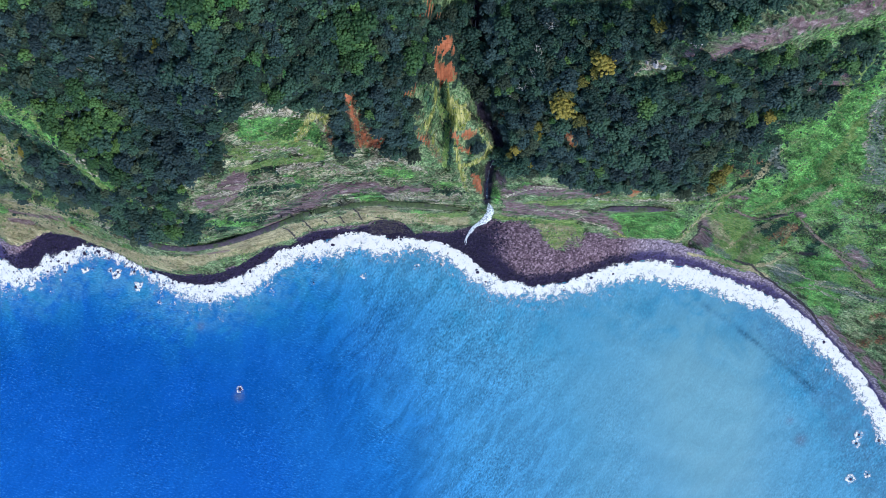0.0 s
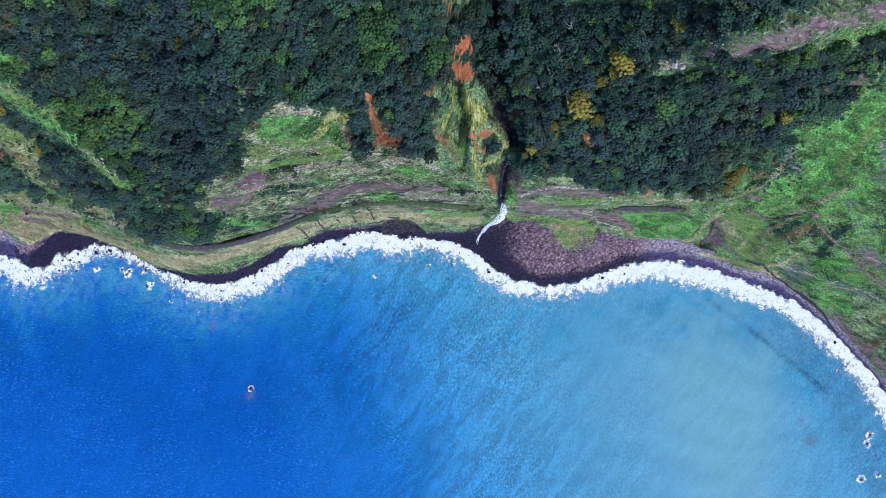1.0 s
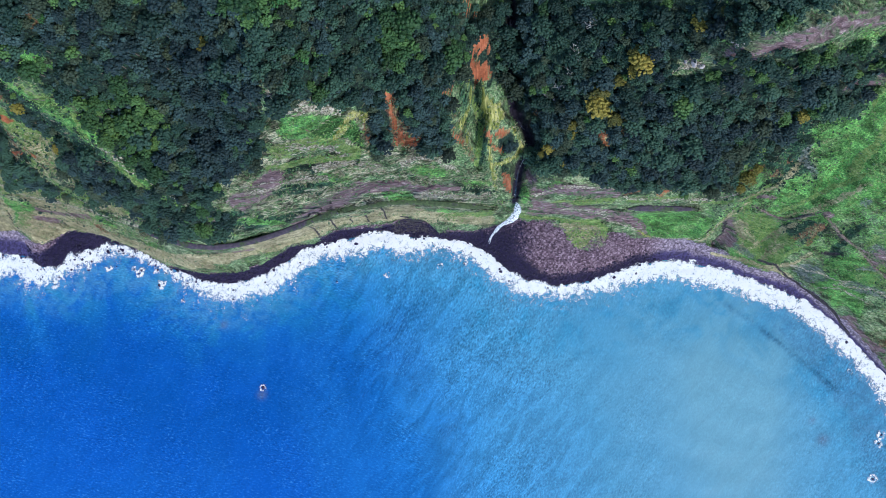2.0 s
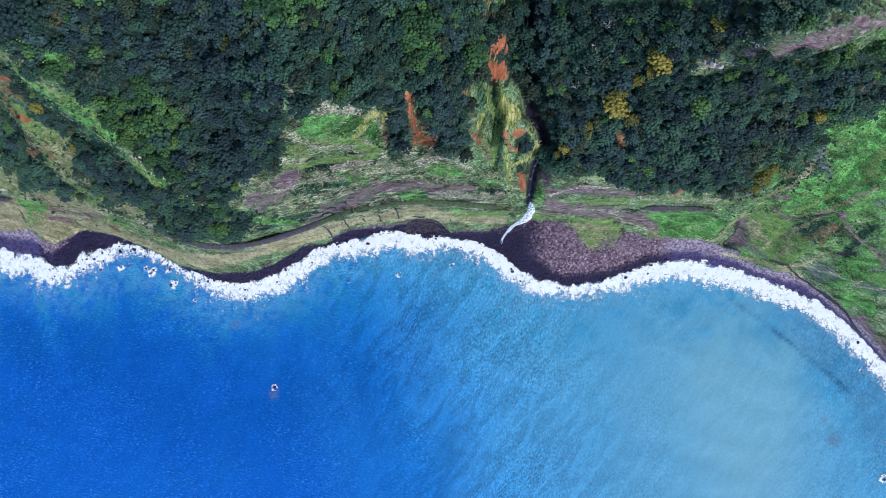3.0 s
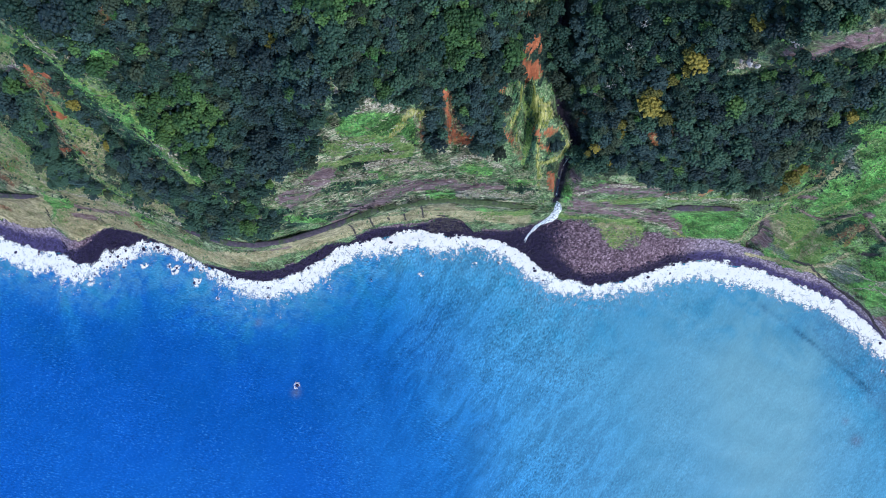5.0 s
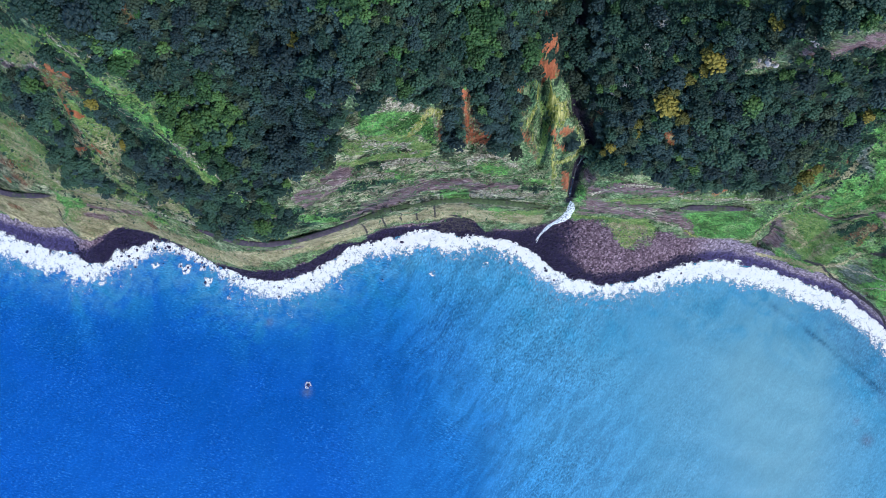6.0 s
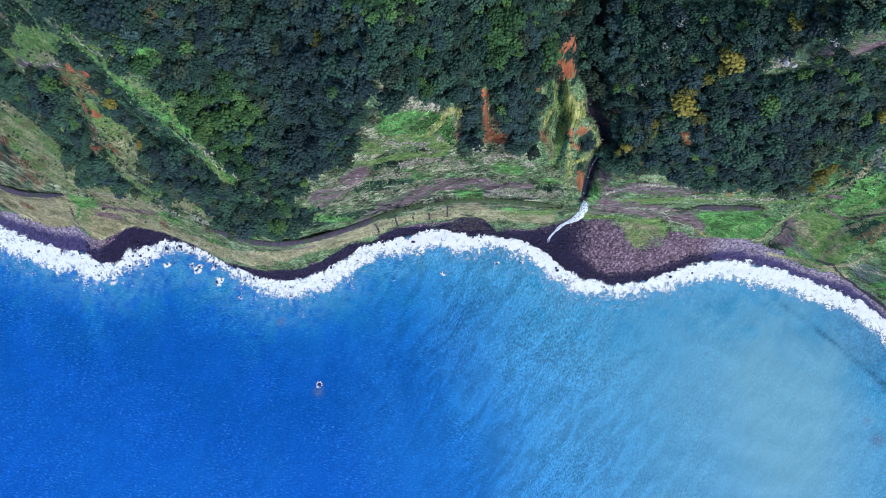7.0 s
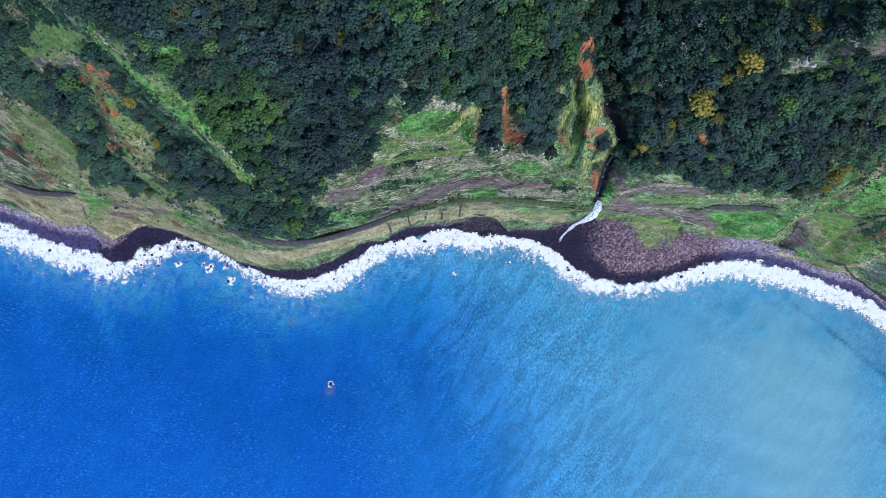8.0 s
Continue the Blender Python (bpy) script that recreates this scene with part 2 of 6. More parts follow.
def strip(kind, width, *points):
    """A ragged strip of that half width along a line."""
    calm = 0.3 if kind == "dark" else 0.5
    d, _ = from_line(LX + calm * (WARP_X - LX), LY + calm * (WARP_Y - LY), points)
    COVER[kind] = np.maximum(COVER[kind], step(1.25 * width, 0.55 * width, d))


def area(kind, *points):
    """A ragged patch within a closed line."""
    inside = np.zeros(LX.shape, bool)
    calm = 0.35 if kind in ("red", "straw", "rust") else 0.8
    x, y = LX + calm * (WARP_X - LX), LY + calm * (WARP_Y - LY)
    for (ax, ay), (bx, by) in zip(points, points[1:] + points[:1]):
        if ay != by:
            inside ^= ((ay > y) != (by > y)) & (x < (bx - ax) * (y - ay) / (by - ay) + ax)
    COVER[kind] = np.maximum(COVER[kind], inside * 1.0)


area("forest", (-144.0, 66.8), (-10.3, 83.4), (-6.3, 76.3), (-6.2, 61.4), (-12.9, 53.7), (-12.9, 36.4), (-40.1, 36.5), (-42.2, 45.4), (-52.0, 47.3), (-65.2, 47.1), (-71.3, 42.8), (-80.0, 31.2), (-98.5, 24.0), (-108.7, 16.7), (-122.7, 14.6), (-134.5, 16.9), (-143.9, 21.2), (-146.5, 30.0), (-123.1, 28.4), (-124.9, 39.2), (-136.0, 45.0), (-138.4, 50.4), (-141.1, 55.3), (-145.9, 59.2))
area("forest", (14.7, 90.3), (101.6, 73.3), (87.0, 67.1), (76.9, 68.1), (71.3, 66.4), (63.0, 61.9), (79.1, 57.9), (93.4, 59.1), (110.9, 62.2), (124.1, 65.2), (137.6, 57.6), (127.5, 50.5), (122.6, 40.4), (111.1, 41.5), (117.3, 27.2), (62.7, 26.6), (43.8, 31.7), (29.3, 31.0), (25.4, 45.4), (19.4, 56.9), (11.1, 81.3))
area("forest", (-154.3, 66.6), (-124.3, 65.7), (-133.2, 53.3), (-142.6, 53.0), (-147.5, 58.0))
strip("forest", 6.0, (-223.4, 65.8), (-208.7, 59.8), (-202.0, 50.5))
strip("forest", 3.9, (-216.5, 77.3), (-219.7, 73.3))
area("deep", (85.4, 62.0), (116.6, 64.5), (145.3, 70.6), (162.2, 60.2), (145.2, 58.6), (140.4, 48.1), (155.3, 25.9), (132.2, 28.4), (98.0, 51.8))
area("deep", (-139.1, 18.0), (-102.9, 21.2), (-113.1, 10.7), (-136.0, 5.7), (-148.4, 9.4))
strip("forest", 4.6, (-228.0, 66.9), (-207.7, 60.5), (-199.8, 49.4))
area("forest", (-137.3, 46.3), (-114.6, 49.0), (-117.2, 35.8), (-125.0, 26.8), (-129.8, 26.3), (-133.6, 34.9))
# gloom: darker bluish leaves, partly putting the hollows' shade into tree colour
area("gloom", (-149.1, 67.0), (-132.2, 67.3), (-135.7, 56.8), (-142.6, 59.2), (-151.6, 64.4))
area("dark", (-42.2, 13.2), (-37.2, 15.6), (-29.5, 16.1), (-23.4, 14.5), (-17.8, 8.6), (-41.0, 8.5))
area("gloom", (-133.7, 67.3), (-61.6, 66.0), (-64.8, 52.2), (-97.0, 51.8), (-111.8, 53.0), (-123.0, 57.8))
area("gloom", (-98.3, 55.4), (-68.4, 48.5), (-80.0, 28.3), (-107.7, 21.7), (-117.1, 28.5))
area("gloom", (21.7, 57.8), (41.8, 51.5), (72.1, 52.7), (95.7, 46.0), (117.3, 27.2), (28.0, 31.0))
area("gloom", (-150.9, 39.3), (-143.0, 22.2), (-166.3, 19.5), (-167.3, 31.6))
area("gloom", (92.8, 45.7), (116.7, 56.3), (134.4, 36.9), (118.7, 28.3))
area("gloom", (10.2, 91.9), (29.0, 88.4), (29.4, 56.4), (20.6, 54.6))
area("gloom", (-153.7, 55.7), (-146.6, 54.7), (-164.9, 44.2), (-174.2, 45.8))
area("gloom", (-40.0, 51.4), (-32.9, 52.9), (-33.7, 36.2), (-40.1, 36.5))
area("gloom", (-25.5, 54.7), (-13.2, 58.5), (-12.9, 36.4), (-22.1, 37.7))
area("forest", (-14.6, 80.0), (9.7, 91.9), (10.6, 79.9), (8.5, 64.0), (-6.2, 61.4), (-9.6, 75.0))
area("forest", (9.8, 45.8), (14.0, 46.3), (16.5, 42.9), (13.9, 39.6), (9.7, 41.3))
area("deep", (136.4, 50.5), (143.4, 54.1), (154.5, 42.6), (150.5, 36.9))
area("lush", (-132.1, 48.6), (-113.2, 50.1), (-108.7, 44.5), (-118.6, 28.2), (-132.9, 33.1), (-137.1, 38.3))
area("lush", (-141.1, 66.4), (-134.2, 67.1), (-137.3, 63.4), (-141.9, 63.5))
area("lush", (-138, 55.7), (-130.8, 55.7), (-135.3, 51.1), (-141.6, 50.2))
area("lush", (-76.1, 65.8), (-51.3, 66), (-50.9, 61.3), (-60.1, 57.9), (-75.4, 61.5))
area("lush", (-54, 53.9), (-47.1, 57.1), (-48.4, 48.1), (-54.5, 45.8))
area("lush", (-10.6, 72.3), (-6.1, 75.5), (-5.1, 64.5), (-11.5, 62))
area("lush", (-31.8, 69.4), (-22.3, 70.9), (-20.1, 61.1), (-27.7, 58.3))
strip("bright", 1.3, (-134.4, 47.5), (-132.8, 45.6))
strip("bright", 1.0, (-139.2, 42.6), (-135.9, 39.3), (-132.6, 36.2))
strip("bright", 1.1, (-141.8, 56.9), (-138, 55.8), (-132.5, 55.6))
strip("bright", 1.1, (-146.6, 50.8), (-147.4, 46.5), (-142, 42.4))
strip("grassy", 0.4, (-150.1, 57.5), (-145.9, 55.7), (-145.2, 53.7), (-145.6, 50.4), (-144.3, 47.8), (-140.9, 47.2), (-138.2, 43.8), (-138, 37.1), (-134.4, 33.9), (-130.3, 29.7), (-127.6, 24.7))
strip("rim", 0.4, (-138.4, 37.7), (-133.5, 33.5), (-129.6, 29.1))
strip("deep", 3.5, (-162.3, 52.9), (-163.6, 47.5), (-157.3, 42.1))
strip("forest", 1.6, (-150.1, 54.8), (-163.6, 55.6), (-165.5, 52.5))
strip("forest", 1.5, (-167.2, 46.8), (-165.4, 44.7))
strip("rust", 1.2, (-129.4, 65.2), (-126, 63.7), (-129.5, 61.8))
strip("red", 1.0, (-172.6, 58.1), (-167.1, 56.3))
strip("rust", 1.6, (-183, 57.6), (-171.8, 54.7), (-170.4, 52.2))
strip("red", 1.0, (-178.5, 53.7), (-179.5, 50.4), (-180.3, 48.3), (-176.7, 47.3))
strip("rust", 1.3, (-188.4, 46.5), (-183.9, 43.4), (-181.2, 39.6), (-180.3, 36.6))
strip("red", 0.9, (-184.3, 39.9), (-180.3, 37))
strip("red", 0.7, (-195.6, 40.5), (-189.7, 38.9))
strip("grassy", 1.6, (-173.5, 45.2), (-171.7, 43.1), (-172.6, 40.9))
strip("grassy", 1.4, (-169, 40.6), (-170.8, 35.7))
strip("grassy", 1.2, (-179.8, 54.8), (-182.1, 47.3), (-180.3, 41.3), (-175.3, 34.1), (-173.1, 28.3))
strip("grassy", 1.0, (-188.8, 34.8), (-185.2, 26.7), (-175.3, 21.5), (-166.3, 15.3))
strip("bright", 1.2, (-171.3, 31.3), (-163.6, 25.6), (-156.4, 21.1))
strip("forest", 3.0, (-212.7, 35.7), (-194.2, 33.4), (-192.9, 26.6))
strip("forest", 2.6, (-207.3, 49.2), (-200.5, 43.8), (-200.5, 38.9))
area("forest", (-154.6, 39.2), (-138.4, 37.7), (-136.2, 32), (-134.4, 28.2), (-150.8, 30), (-165.4, 33.5))
area("forest", (-148.8, 30.4), (-130.8, 27.9), (-127.6, 24.7), (-121.3, 20.2), (-111, 17.1), (-104.7, 13.2), (-116.4, 8.4), (-132.6, 4.6), (-147.9, 4.5), (-151.9, 12.3), (-150.1, 21.2))
strip("rock", 1.3, (-179.8, 19.1), (-182.1, 14.1))
strip("rock", 0.9, (-226.6, 19.5), (-210.9, 17.3), (-195.6, 16.1))
strip("rock", 1.7, (-232.5, 15.7), (-220.8, 13.5))
strip("rock", 0.9, (-116.4, 12.2), (-110.5, 11.9))
strip("rim", 0.5, (-234.3, 36.3), (-227.5, 29.2), (-219.9, 24.5), (-187, 18.4), (-173.5, 12.3), (-156.9, 8.7))
strip("rust", 0.9, (-194.7, 11.6), (-195.6, 7.8))
area("dry", (-256.3, 24), (-239.7, 23.6), (-250, 10.5), (-274.3, 10.5))
area("dry", (-238.8, 15.6), (-223.9, 13), (-218.5, 10.6), (-240.1, 1.1), (-245.5, 4.1))
strip("dry", 2.6, (-219, 12.8), (-195.1, 6.6), (-181.2, -0.6), (-160.9, -7.4), (-141.6, -9.6))
strip("bright", 1.8, (-236.1, 23.5), (-241.5, 16.8), (-242.4, 11))
strip("dark", 0.4, (-246.9, 18.5), (-249.1, 10.5))
strip("bright", 1.2, (-171.3, 2.3), (-164.1, 1.2))
strip("bright", 1.6, (-192.9, 15.1), (-181.6, 10.5))
strip("dry", 2.4, (-159.6, -5.4), (-133.9, -6.5), (-115.5, -2.2), (-97.9, 4.1), (-79, 8.9))
strip("dry", 1.6, (-77.2, 11), (-60.6, 14.4), (-42.1, 17.2))
strip("dry", 2.4, (-48, 16.6), (-30, 19), (-18.3, 15.4))
strip("dry", 2.2, (-18.3, 16.3), (-3.4, 14.5), (11.9, 15.3))
strip("rock", 0.6, (-141.6, -2.3), (-126.3, -2.9), (-115, -1))
strip("bright", 1.6, (-14.7, 18.5), (-3.4, 16))
strip("grassy", 1.2, (-27.3, 17.8), (-12.4, 16.5), (11, 17.3))
area("bright", (-66, 41.2), (-59.6, 39.4), (-50.2, 43), (-41.4, 43.1), (-42.4, 36.9), (-50.7, 37.8), (-64.2, 35.9), (-69.6, 37))
strip("straw", 0.9, (-39.6, 45.2), (-44.1, 44), (-47.1, 40.8), (-51.6, 37.8))
strip("straw", 0.6, (-41.1, 46.5), (-40.8, 43.3))
strip("grassy", 1.2, (-74.1, 33), (-65.5, 34.4), (-55.6, 36.2), (-44.8, 35.8))
strip("grassy", 1.0, (-78.1, 29.3), (-61, 32.1), (-44.8, 34.2))
strip("rim", 0.9, (-64.2, 44.3), (-63.7, 41.8), (-60.6, 40.7), (-55.3, 42.7), (-48, 44.5))
strip("rock", 2.0, (-98.8, 17), (-88.9, 21.2), (-83.5, 23.6), (-75, 28.1))
strip("rock", 1.3, (-87.6, 11), (-72.3, 18), (-59.2, 21.6), (-48, 25.3), (-38.5, 26.6), (-28.2, 26.7))
strip("rock", 1.2, (-26.8, 25.5), (-16.9, 26.2), (-6.6, 25.8))
strip("rim", 0.8, (-62.8, 29.4), (-52.9, 31.9), (-43.9, 31.8), (-37.2, 30.7))
strip("rim", 0.7, (-29.5, 32.1), (-19.6, 35.3), (-12.9, 33.1), (-6.6, 32.1))
strip("rim", 0.7, (-26.8, 24.5), (-16.5, 24), (-3.4, 23.4), (7.8, 24.2))
strip("rim", 0.5, (-91.2, 20.4), (-76.3, 24.9), (-59.2, 27.1))
strip("rim", 0.4, (-67.4, 34.2), (-58.3, 35.4), (-48.9, 34.3))
strip("bright", 1.1, (-61.5, 27.7), (-51.6, 26.7))
strip("bright", 1.4, (-39.9, 24.4), (-28.2, 24.2))
strip("bright", 1.6, (-25.5, 30.6), (-13.8, 30.7))
strip("bright", 1.2, (-102.9, 11.8), (-90.3, 12.1))
strip("deep", 1.4, (-109.6, 9.3), (-96.1, 12.3), (-85.3, 14.1))
strip("deep", 1.0, (-110.1, 13.2), (-97.9, 15.2))
strip("dark", 0.5, (-110.5, 10.6), (-110.5, 9))
# gullies below the road: their shade painted as thin dark slots
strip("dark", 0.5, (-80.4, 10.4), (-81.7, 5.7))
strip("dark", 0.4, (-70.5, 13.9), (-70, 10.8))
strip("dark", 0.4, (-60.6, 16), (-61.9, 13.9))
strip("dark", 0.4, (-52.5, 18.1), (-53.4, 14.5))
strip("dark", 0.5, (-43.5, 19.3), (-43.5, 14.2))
area("rust", (-33.3, 52.2), (-30.9, 53.2), (-27.7, 46.8), (-24.3, 42.9), (-21.4, 37.2), (-32.7, 37.5), (-31.8, 45.5))
area("red", (-29.8, 42), (-21.9, 40.3), (-21.9, 37.2), (-30.6, 37.3))
strip("red", 0.7, (-32, 51.6), (-30.9, 47.3), (-30, 42.2))
strip("rust", 0.9, (-40.8, 45.1), (-40.5, 38.1))
area("red", (-2.5, 79.5), (2.4, 81.4), (4.5, 74.9), (1.1, 74.1), (-3.9, 73.1))
area("red", (-3.6, 72.2), (-2.1, 70.3), (3, 70.7), (5.6, 64.6), (-1.6, 63), (-3.9, 68.2))
strip("red", 0.7, (-8.4, 81.6), (-1.1, 86.8))
area("straw", (0.9, 61.5), (3.2, 59), (8.3, 56.4), (11.1, 52.7), (8.7, 47.6), (4.2, 46.6), (2, 54.6))
strip("straw", 0.6, (-6.6, 63.5), (-3.4, 61.5), (-2.4, 56.4), (-4.3, 50.9), (-8, 46))
strip("straw", 0.5, (2, 64.2), (2, 54.6))
strip("red", 0.6, (-13.3, 55.2), (-9.7, 55.6))
strip("rust", 1.1, (-9.7, 51.6), (-6, 48.4))
strip("rust", 1.2, (-9.7, 44.7), (-5.2, 40.6), (-1.2, 36.5))
strip("red", 0.7, (-9.3, 43.6), (-5.7, 41))
strip("straw", 0.6, (-4.8, 45.5), (-1.6, 38.8))
strip("straw", 0.8, (14.6, 48.4), (18.1, 44.8), (21.2, 41.9), (16.8, 38.1), (12.8, 35.8), (7.8, 35))
area("red", (6, 44.8), (13.2, 48.2), (15.2, 46.6), (9.2, 43.5))
strip("red", 0.7, (3.6, 46.2), (6.5, 41.9), (11, 39.9))
strip("straw", 0.9, (4.7, 42.3), (7, 32.7), (11, 26.9))
area("red", (11.8, 32.4), (16.8, 31.3), (17.7, 24.9), (14.6, 27.2))
strip("grassy", 1.0, (-1.2, 56.6), (1.5, 48.2), (1.1, 40.5), (0.6, 34.9))
strip("bright", 1.0, (-3.9, 28.4), (8.7, 28))
strip("bright", 1.4, (21.3, 28.1), (25.4, 23))
strip("rock", 1.0, (23.6, 34.1), (28.1, 25.2))
strip("bright", 1.0, (32.1, 26.3), (36.6, 27.5))
strip("rock", 1.7, (28.5, 24.7), (35.3, 25.7), (49.7, 25.4), (67.2, 25))
strip("rim", 0.4, (28.5, 24), (41.6, 26.6), (64.1, 26))
strip("grassy", 0.9, (39.8, 21.6), (51.9, 21.4), (65.9, 22.1))
strip("rock", 2.1, (31.7, 19.9), (50.1, 19.1), (69, 17.3), (87.5, 15), (97.4, 8.6))
strip("rock", 1.2, (29, 23), (36.2, 20.4))
strip("rim", 0.4, (46.5, 19.6), (68.6, 17.8), (92.9, 9.9))
strip("grassy", 0.8, (27.6, 17.6), (42.5, 15.6), (56.4, 14.8))
area("dry", (46.1, 12.7), (56.4, 14.8), (68.1, 11.5), (79.4, 4.8), (73.5, -0.7), (64.1, -2.2), (56.9, 4.9))
strip("bright", 0.8, (54.2, 7.9), (58.2, 4.8))
area("bright", (86.1, 15.6), (87, 18.8), (110, 18.4), (123.5, 15.8), (126.2, 6.2), (105.9, 5), (92.4, 10.4))
strip("rim", 0.4, (101.9, 6.4), (121.2, 5.8), (128, 4.5))
strip("rim", 0.5, (70.4, 23.8), (87.9, 23.4), (110.9, 23.5), (122.1, 25))
strip("rust", 1.0, (70.8, 25.3), (75.8, 26.5))
strip("red", 0.9, (83.4, 26.2), (89.3, 25.4))
strip("grassy", 1.0, (73.5, 23.1), (96.5, 23.9), (121.7, 21.9))
strip("rock", 1.7, (135.6, 15.2), (140.1, 8.1), (140.6, 0.3))
strip("dark", 0.6, (135.6, 14.4), (138.3, 8), (139.2, 0.5))
strip("grassy", 1.0, (126.2, 5.1), (132, 12.1), (130.7, 18.1), (127.5, 22.4))
strip("grassy", 1.3, (136.1, 17), (145.5, 11.9), (157.2, 0.3))
strip("grassy", 1.4, (135.4, 28), (132.9, 23.9), (143.3, 11.7), (149.6, 0.2))
strip("rock", 0.5, (138.8, 21.1), (150, 16.5), (155.9, 14.7), (159.5, 16))
strip("rock", 0.5, (165.3, 18), (175.2, 11.6), (185.6, 4.4))
strip("rust", 2.0, (168.9, 8.2), (170.3, 10.3), (173, 3.5))
area("deep", (157.2, 13.1), (171.6, 13.7), (176.1, 7.3), (168.9, 1.7))
strip("rust", 1.5, (119.9, 29.5), (120.8, 32.8), (122.7, 34.4))
strip("rust", 1.2, (131.1, 32.6), (137.9, 33.3))
strip("rust", 0.8, (135.2, 38.7), (140.1, 38))
strip("rock", 0.9, (134.7, 25.3), (143.7, 23.9))
strip("dark", 0.5, (159.9, -5.9), (170.7, -9.7), (186.9, -18.7), (199.1, -28.4), (209.4, -37.8), (217.5, -48.1))
# shadow beneath an overhanging rock, painted as a dark slit
strip("dark", 0.7, (182.4, -2.2), (188.3, -2.7))
strip("rock", 1.6, (209, -37.8), (214.8, -42.2), (223.8, -50.3))
strip("rim", 0.5, (176.1, -8.9), (186, -12), (200.4, -17.5))
strip("rim", 0.5, (195, -21.6), (203.1, -22.1), (213.9, -28.1))
area("bright", (143.3, -9.4), (151.4, 14.3), (165.8, 5.5), (168.9, -9), (158.1, -10.5))
area("bright", (149.6, 34.8), (155.2, 48.2), (181.2, 15.9), (172.5, 12.5), (155, 19.1))
area("bright", (131.8, 48.5), (150, 53.1), (166.5, 34), (152.3, 36.5))
area("bright", (138.8, 30.4), (152.3, 34.6), (162.6, 18.8), (148.2, 18.4))
strip("grassy", 1.3, (167.6, 31.8), (159, 23.7), (152.3, 18.5))
strip("grassy", 1.5, (174.6, 5.7), (168.5, -2.7), (167.1, -12.5))
strip("deep", 1.8, (139.2, 42), (136.1, 36.6), (132.9, 28.2))
strip("deep", 1.6, (104.1, 56.6), (123.9, 56.3), (139.2, 59.2))
strip("deep", 1.5, (185.1, 10.8), (186, 0.1), (191.9, -12))
strip("rock", 1.5, (81, 64.3), (87, 63.7), (92.7, 63.7), (103.2, 65.5), (113.8, 68.8))
strip("rock", 1.0, (70.4, 64.4), (75.6, 62.8))
strip("rim", 0.6, (67.2, 61.8), (70.8, 63.6), (75.3, 63.5))
strip("lush", 2.5, (115.8, 49.7), (126.2, 51.8), (132.5, 54.1))
strip("red", 1.3, (48.8, 45.6), (51.8, 41))
strip("rust", 1.6, (55.1, 47), (57.3, 44.8))
strip("rust", 0.8, (22.8, 53.7), (24.2, 51))
strip("rock", 0.9, (23.6, 65.7), (26.3, 59.6))
strip("rock", 0.7, (26.3, 58.2), (31.3, 56.1))
area("grassy", (-195.6, 73.9), (-172.8, 66.7), (-160.7, 60.9), (-173.5, 60.8), (-205.0, 69.0))
strip("dry", 1.4, (-212.2, 83.9), (-201.4, 78.6))
area("forest", (-221.0, 79.4), (-204.6, 75.8), (-206.4, 71.2), (-226.2, 74.2), (-229.8, 74.9))
strip("forest", 1.5, (-166.0, 59.3), (-161.8, 57.1), (-163.6, 54.4))
area("forest", (-223.0, 67.8), (-199.2, 63.8), (-183.9, 59.9), (-183.9, 56.3), (-191.1, 52.1), (-193.8, 45.8), (-196.5, 37.2), (-205.5, 40.3), (-210.9, 48.6), (-213.1, 60.4), (-222.1, 63.5))
strip("forest", 1.4, (-166.3, 51.3), (-170.8, 48.5))
area("forest", (-169.0, 47.1), (-164.5, 46.7), (-166.8, 44.7), (-173.1, 44.0))
area("forest", (-207.3, 41.5), (-193.8, 36.4), (-187.0, 27.3), (-204.1, 23.5), (-219.9, 26.3), (-216.7, 35.1))
strip("rock", 1.1, (-210.9, 69.3), (-195.4, 64.1), (-178.5, 60.1))
strip("rim", 0.4, (-204.1, 67.4), (-189.7, 63.4), (-174.0, 59.3))
strip("rust", 1.1, (-180.3, 60.0), (-171.3, 56.2))
strip("rust", 1.5, (-182.5, 57.8), (-173.1, 53.7), (-180.7, 51.5))
strip("red", 0.9, (-182.5, 48.6), (-177.6, 47.4))
strip("rust", 0.9, (-191.1, 48.0), (-188.8, 44.8))
strip("grassy", 2.0, (-177.1, 45.7), (-171.7, 43.4), (-169.0, 42.4))
strip("grassy", 1.4, (-169.0, 39.8), (-167.7, 36.7))
strip("rust", 1.3, (-233.8, 50.9), (-223.0, 50.8))
strip("rust", 1.4, (-257.2, 49.7), (-252.6, 47.7))
strip("rust", 1.2, (-254.5, 38.6), (-245.1, 36.8), (-233.4, 39.1))
strip("red", 0.7, (-249.1, 33.0), (-249.1, 31.1))
strip("red", 0.7, (-265.3, 33.8), (-264.4, 31.6))
strip("rust", 1.0, (-274.8, 43.0), (-262.6, 43.5))
strip("dry", 1.4, (-243.7, 30.4), (-259.0, 28.3))
strip("rim", 0.7, (-274.3, 44.5), (-273.4, 40.7))
strip("rim", 0.5, (-281.5, 39.5), (-271.6, 39.5))
strip("rust", 0.9, (-280.2, 21.6), (-273.0, 17.9))
area("dry", (-282.0, 19.3), (-268.5, 22.9), (-240.6, 22.8), (-254.5, 9.2), (-270.7, 9.7), (-280.6, 12.0))
strip("dry", 1.8, (-290.5, 31.1), (-285.1, 25.5), (-284.2, 15.2))
strip("bright", 1.5, (-237.4, 24.3), (-237.9, 20.3), (-238.3, 15.9))
strip("bright", 1.1, (-193.8, 18.5), (-183.4, 12.9))
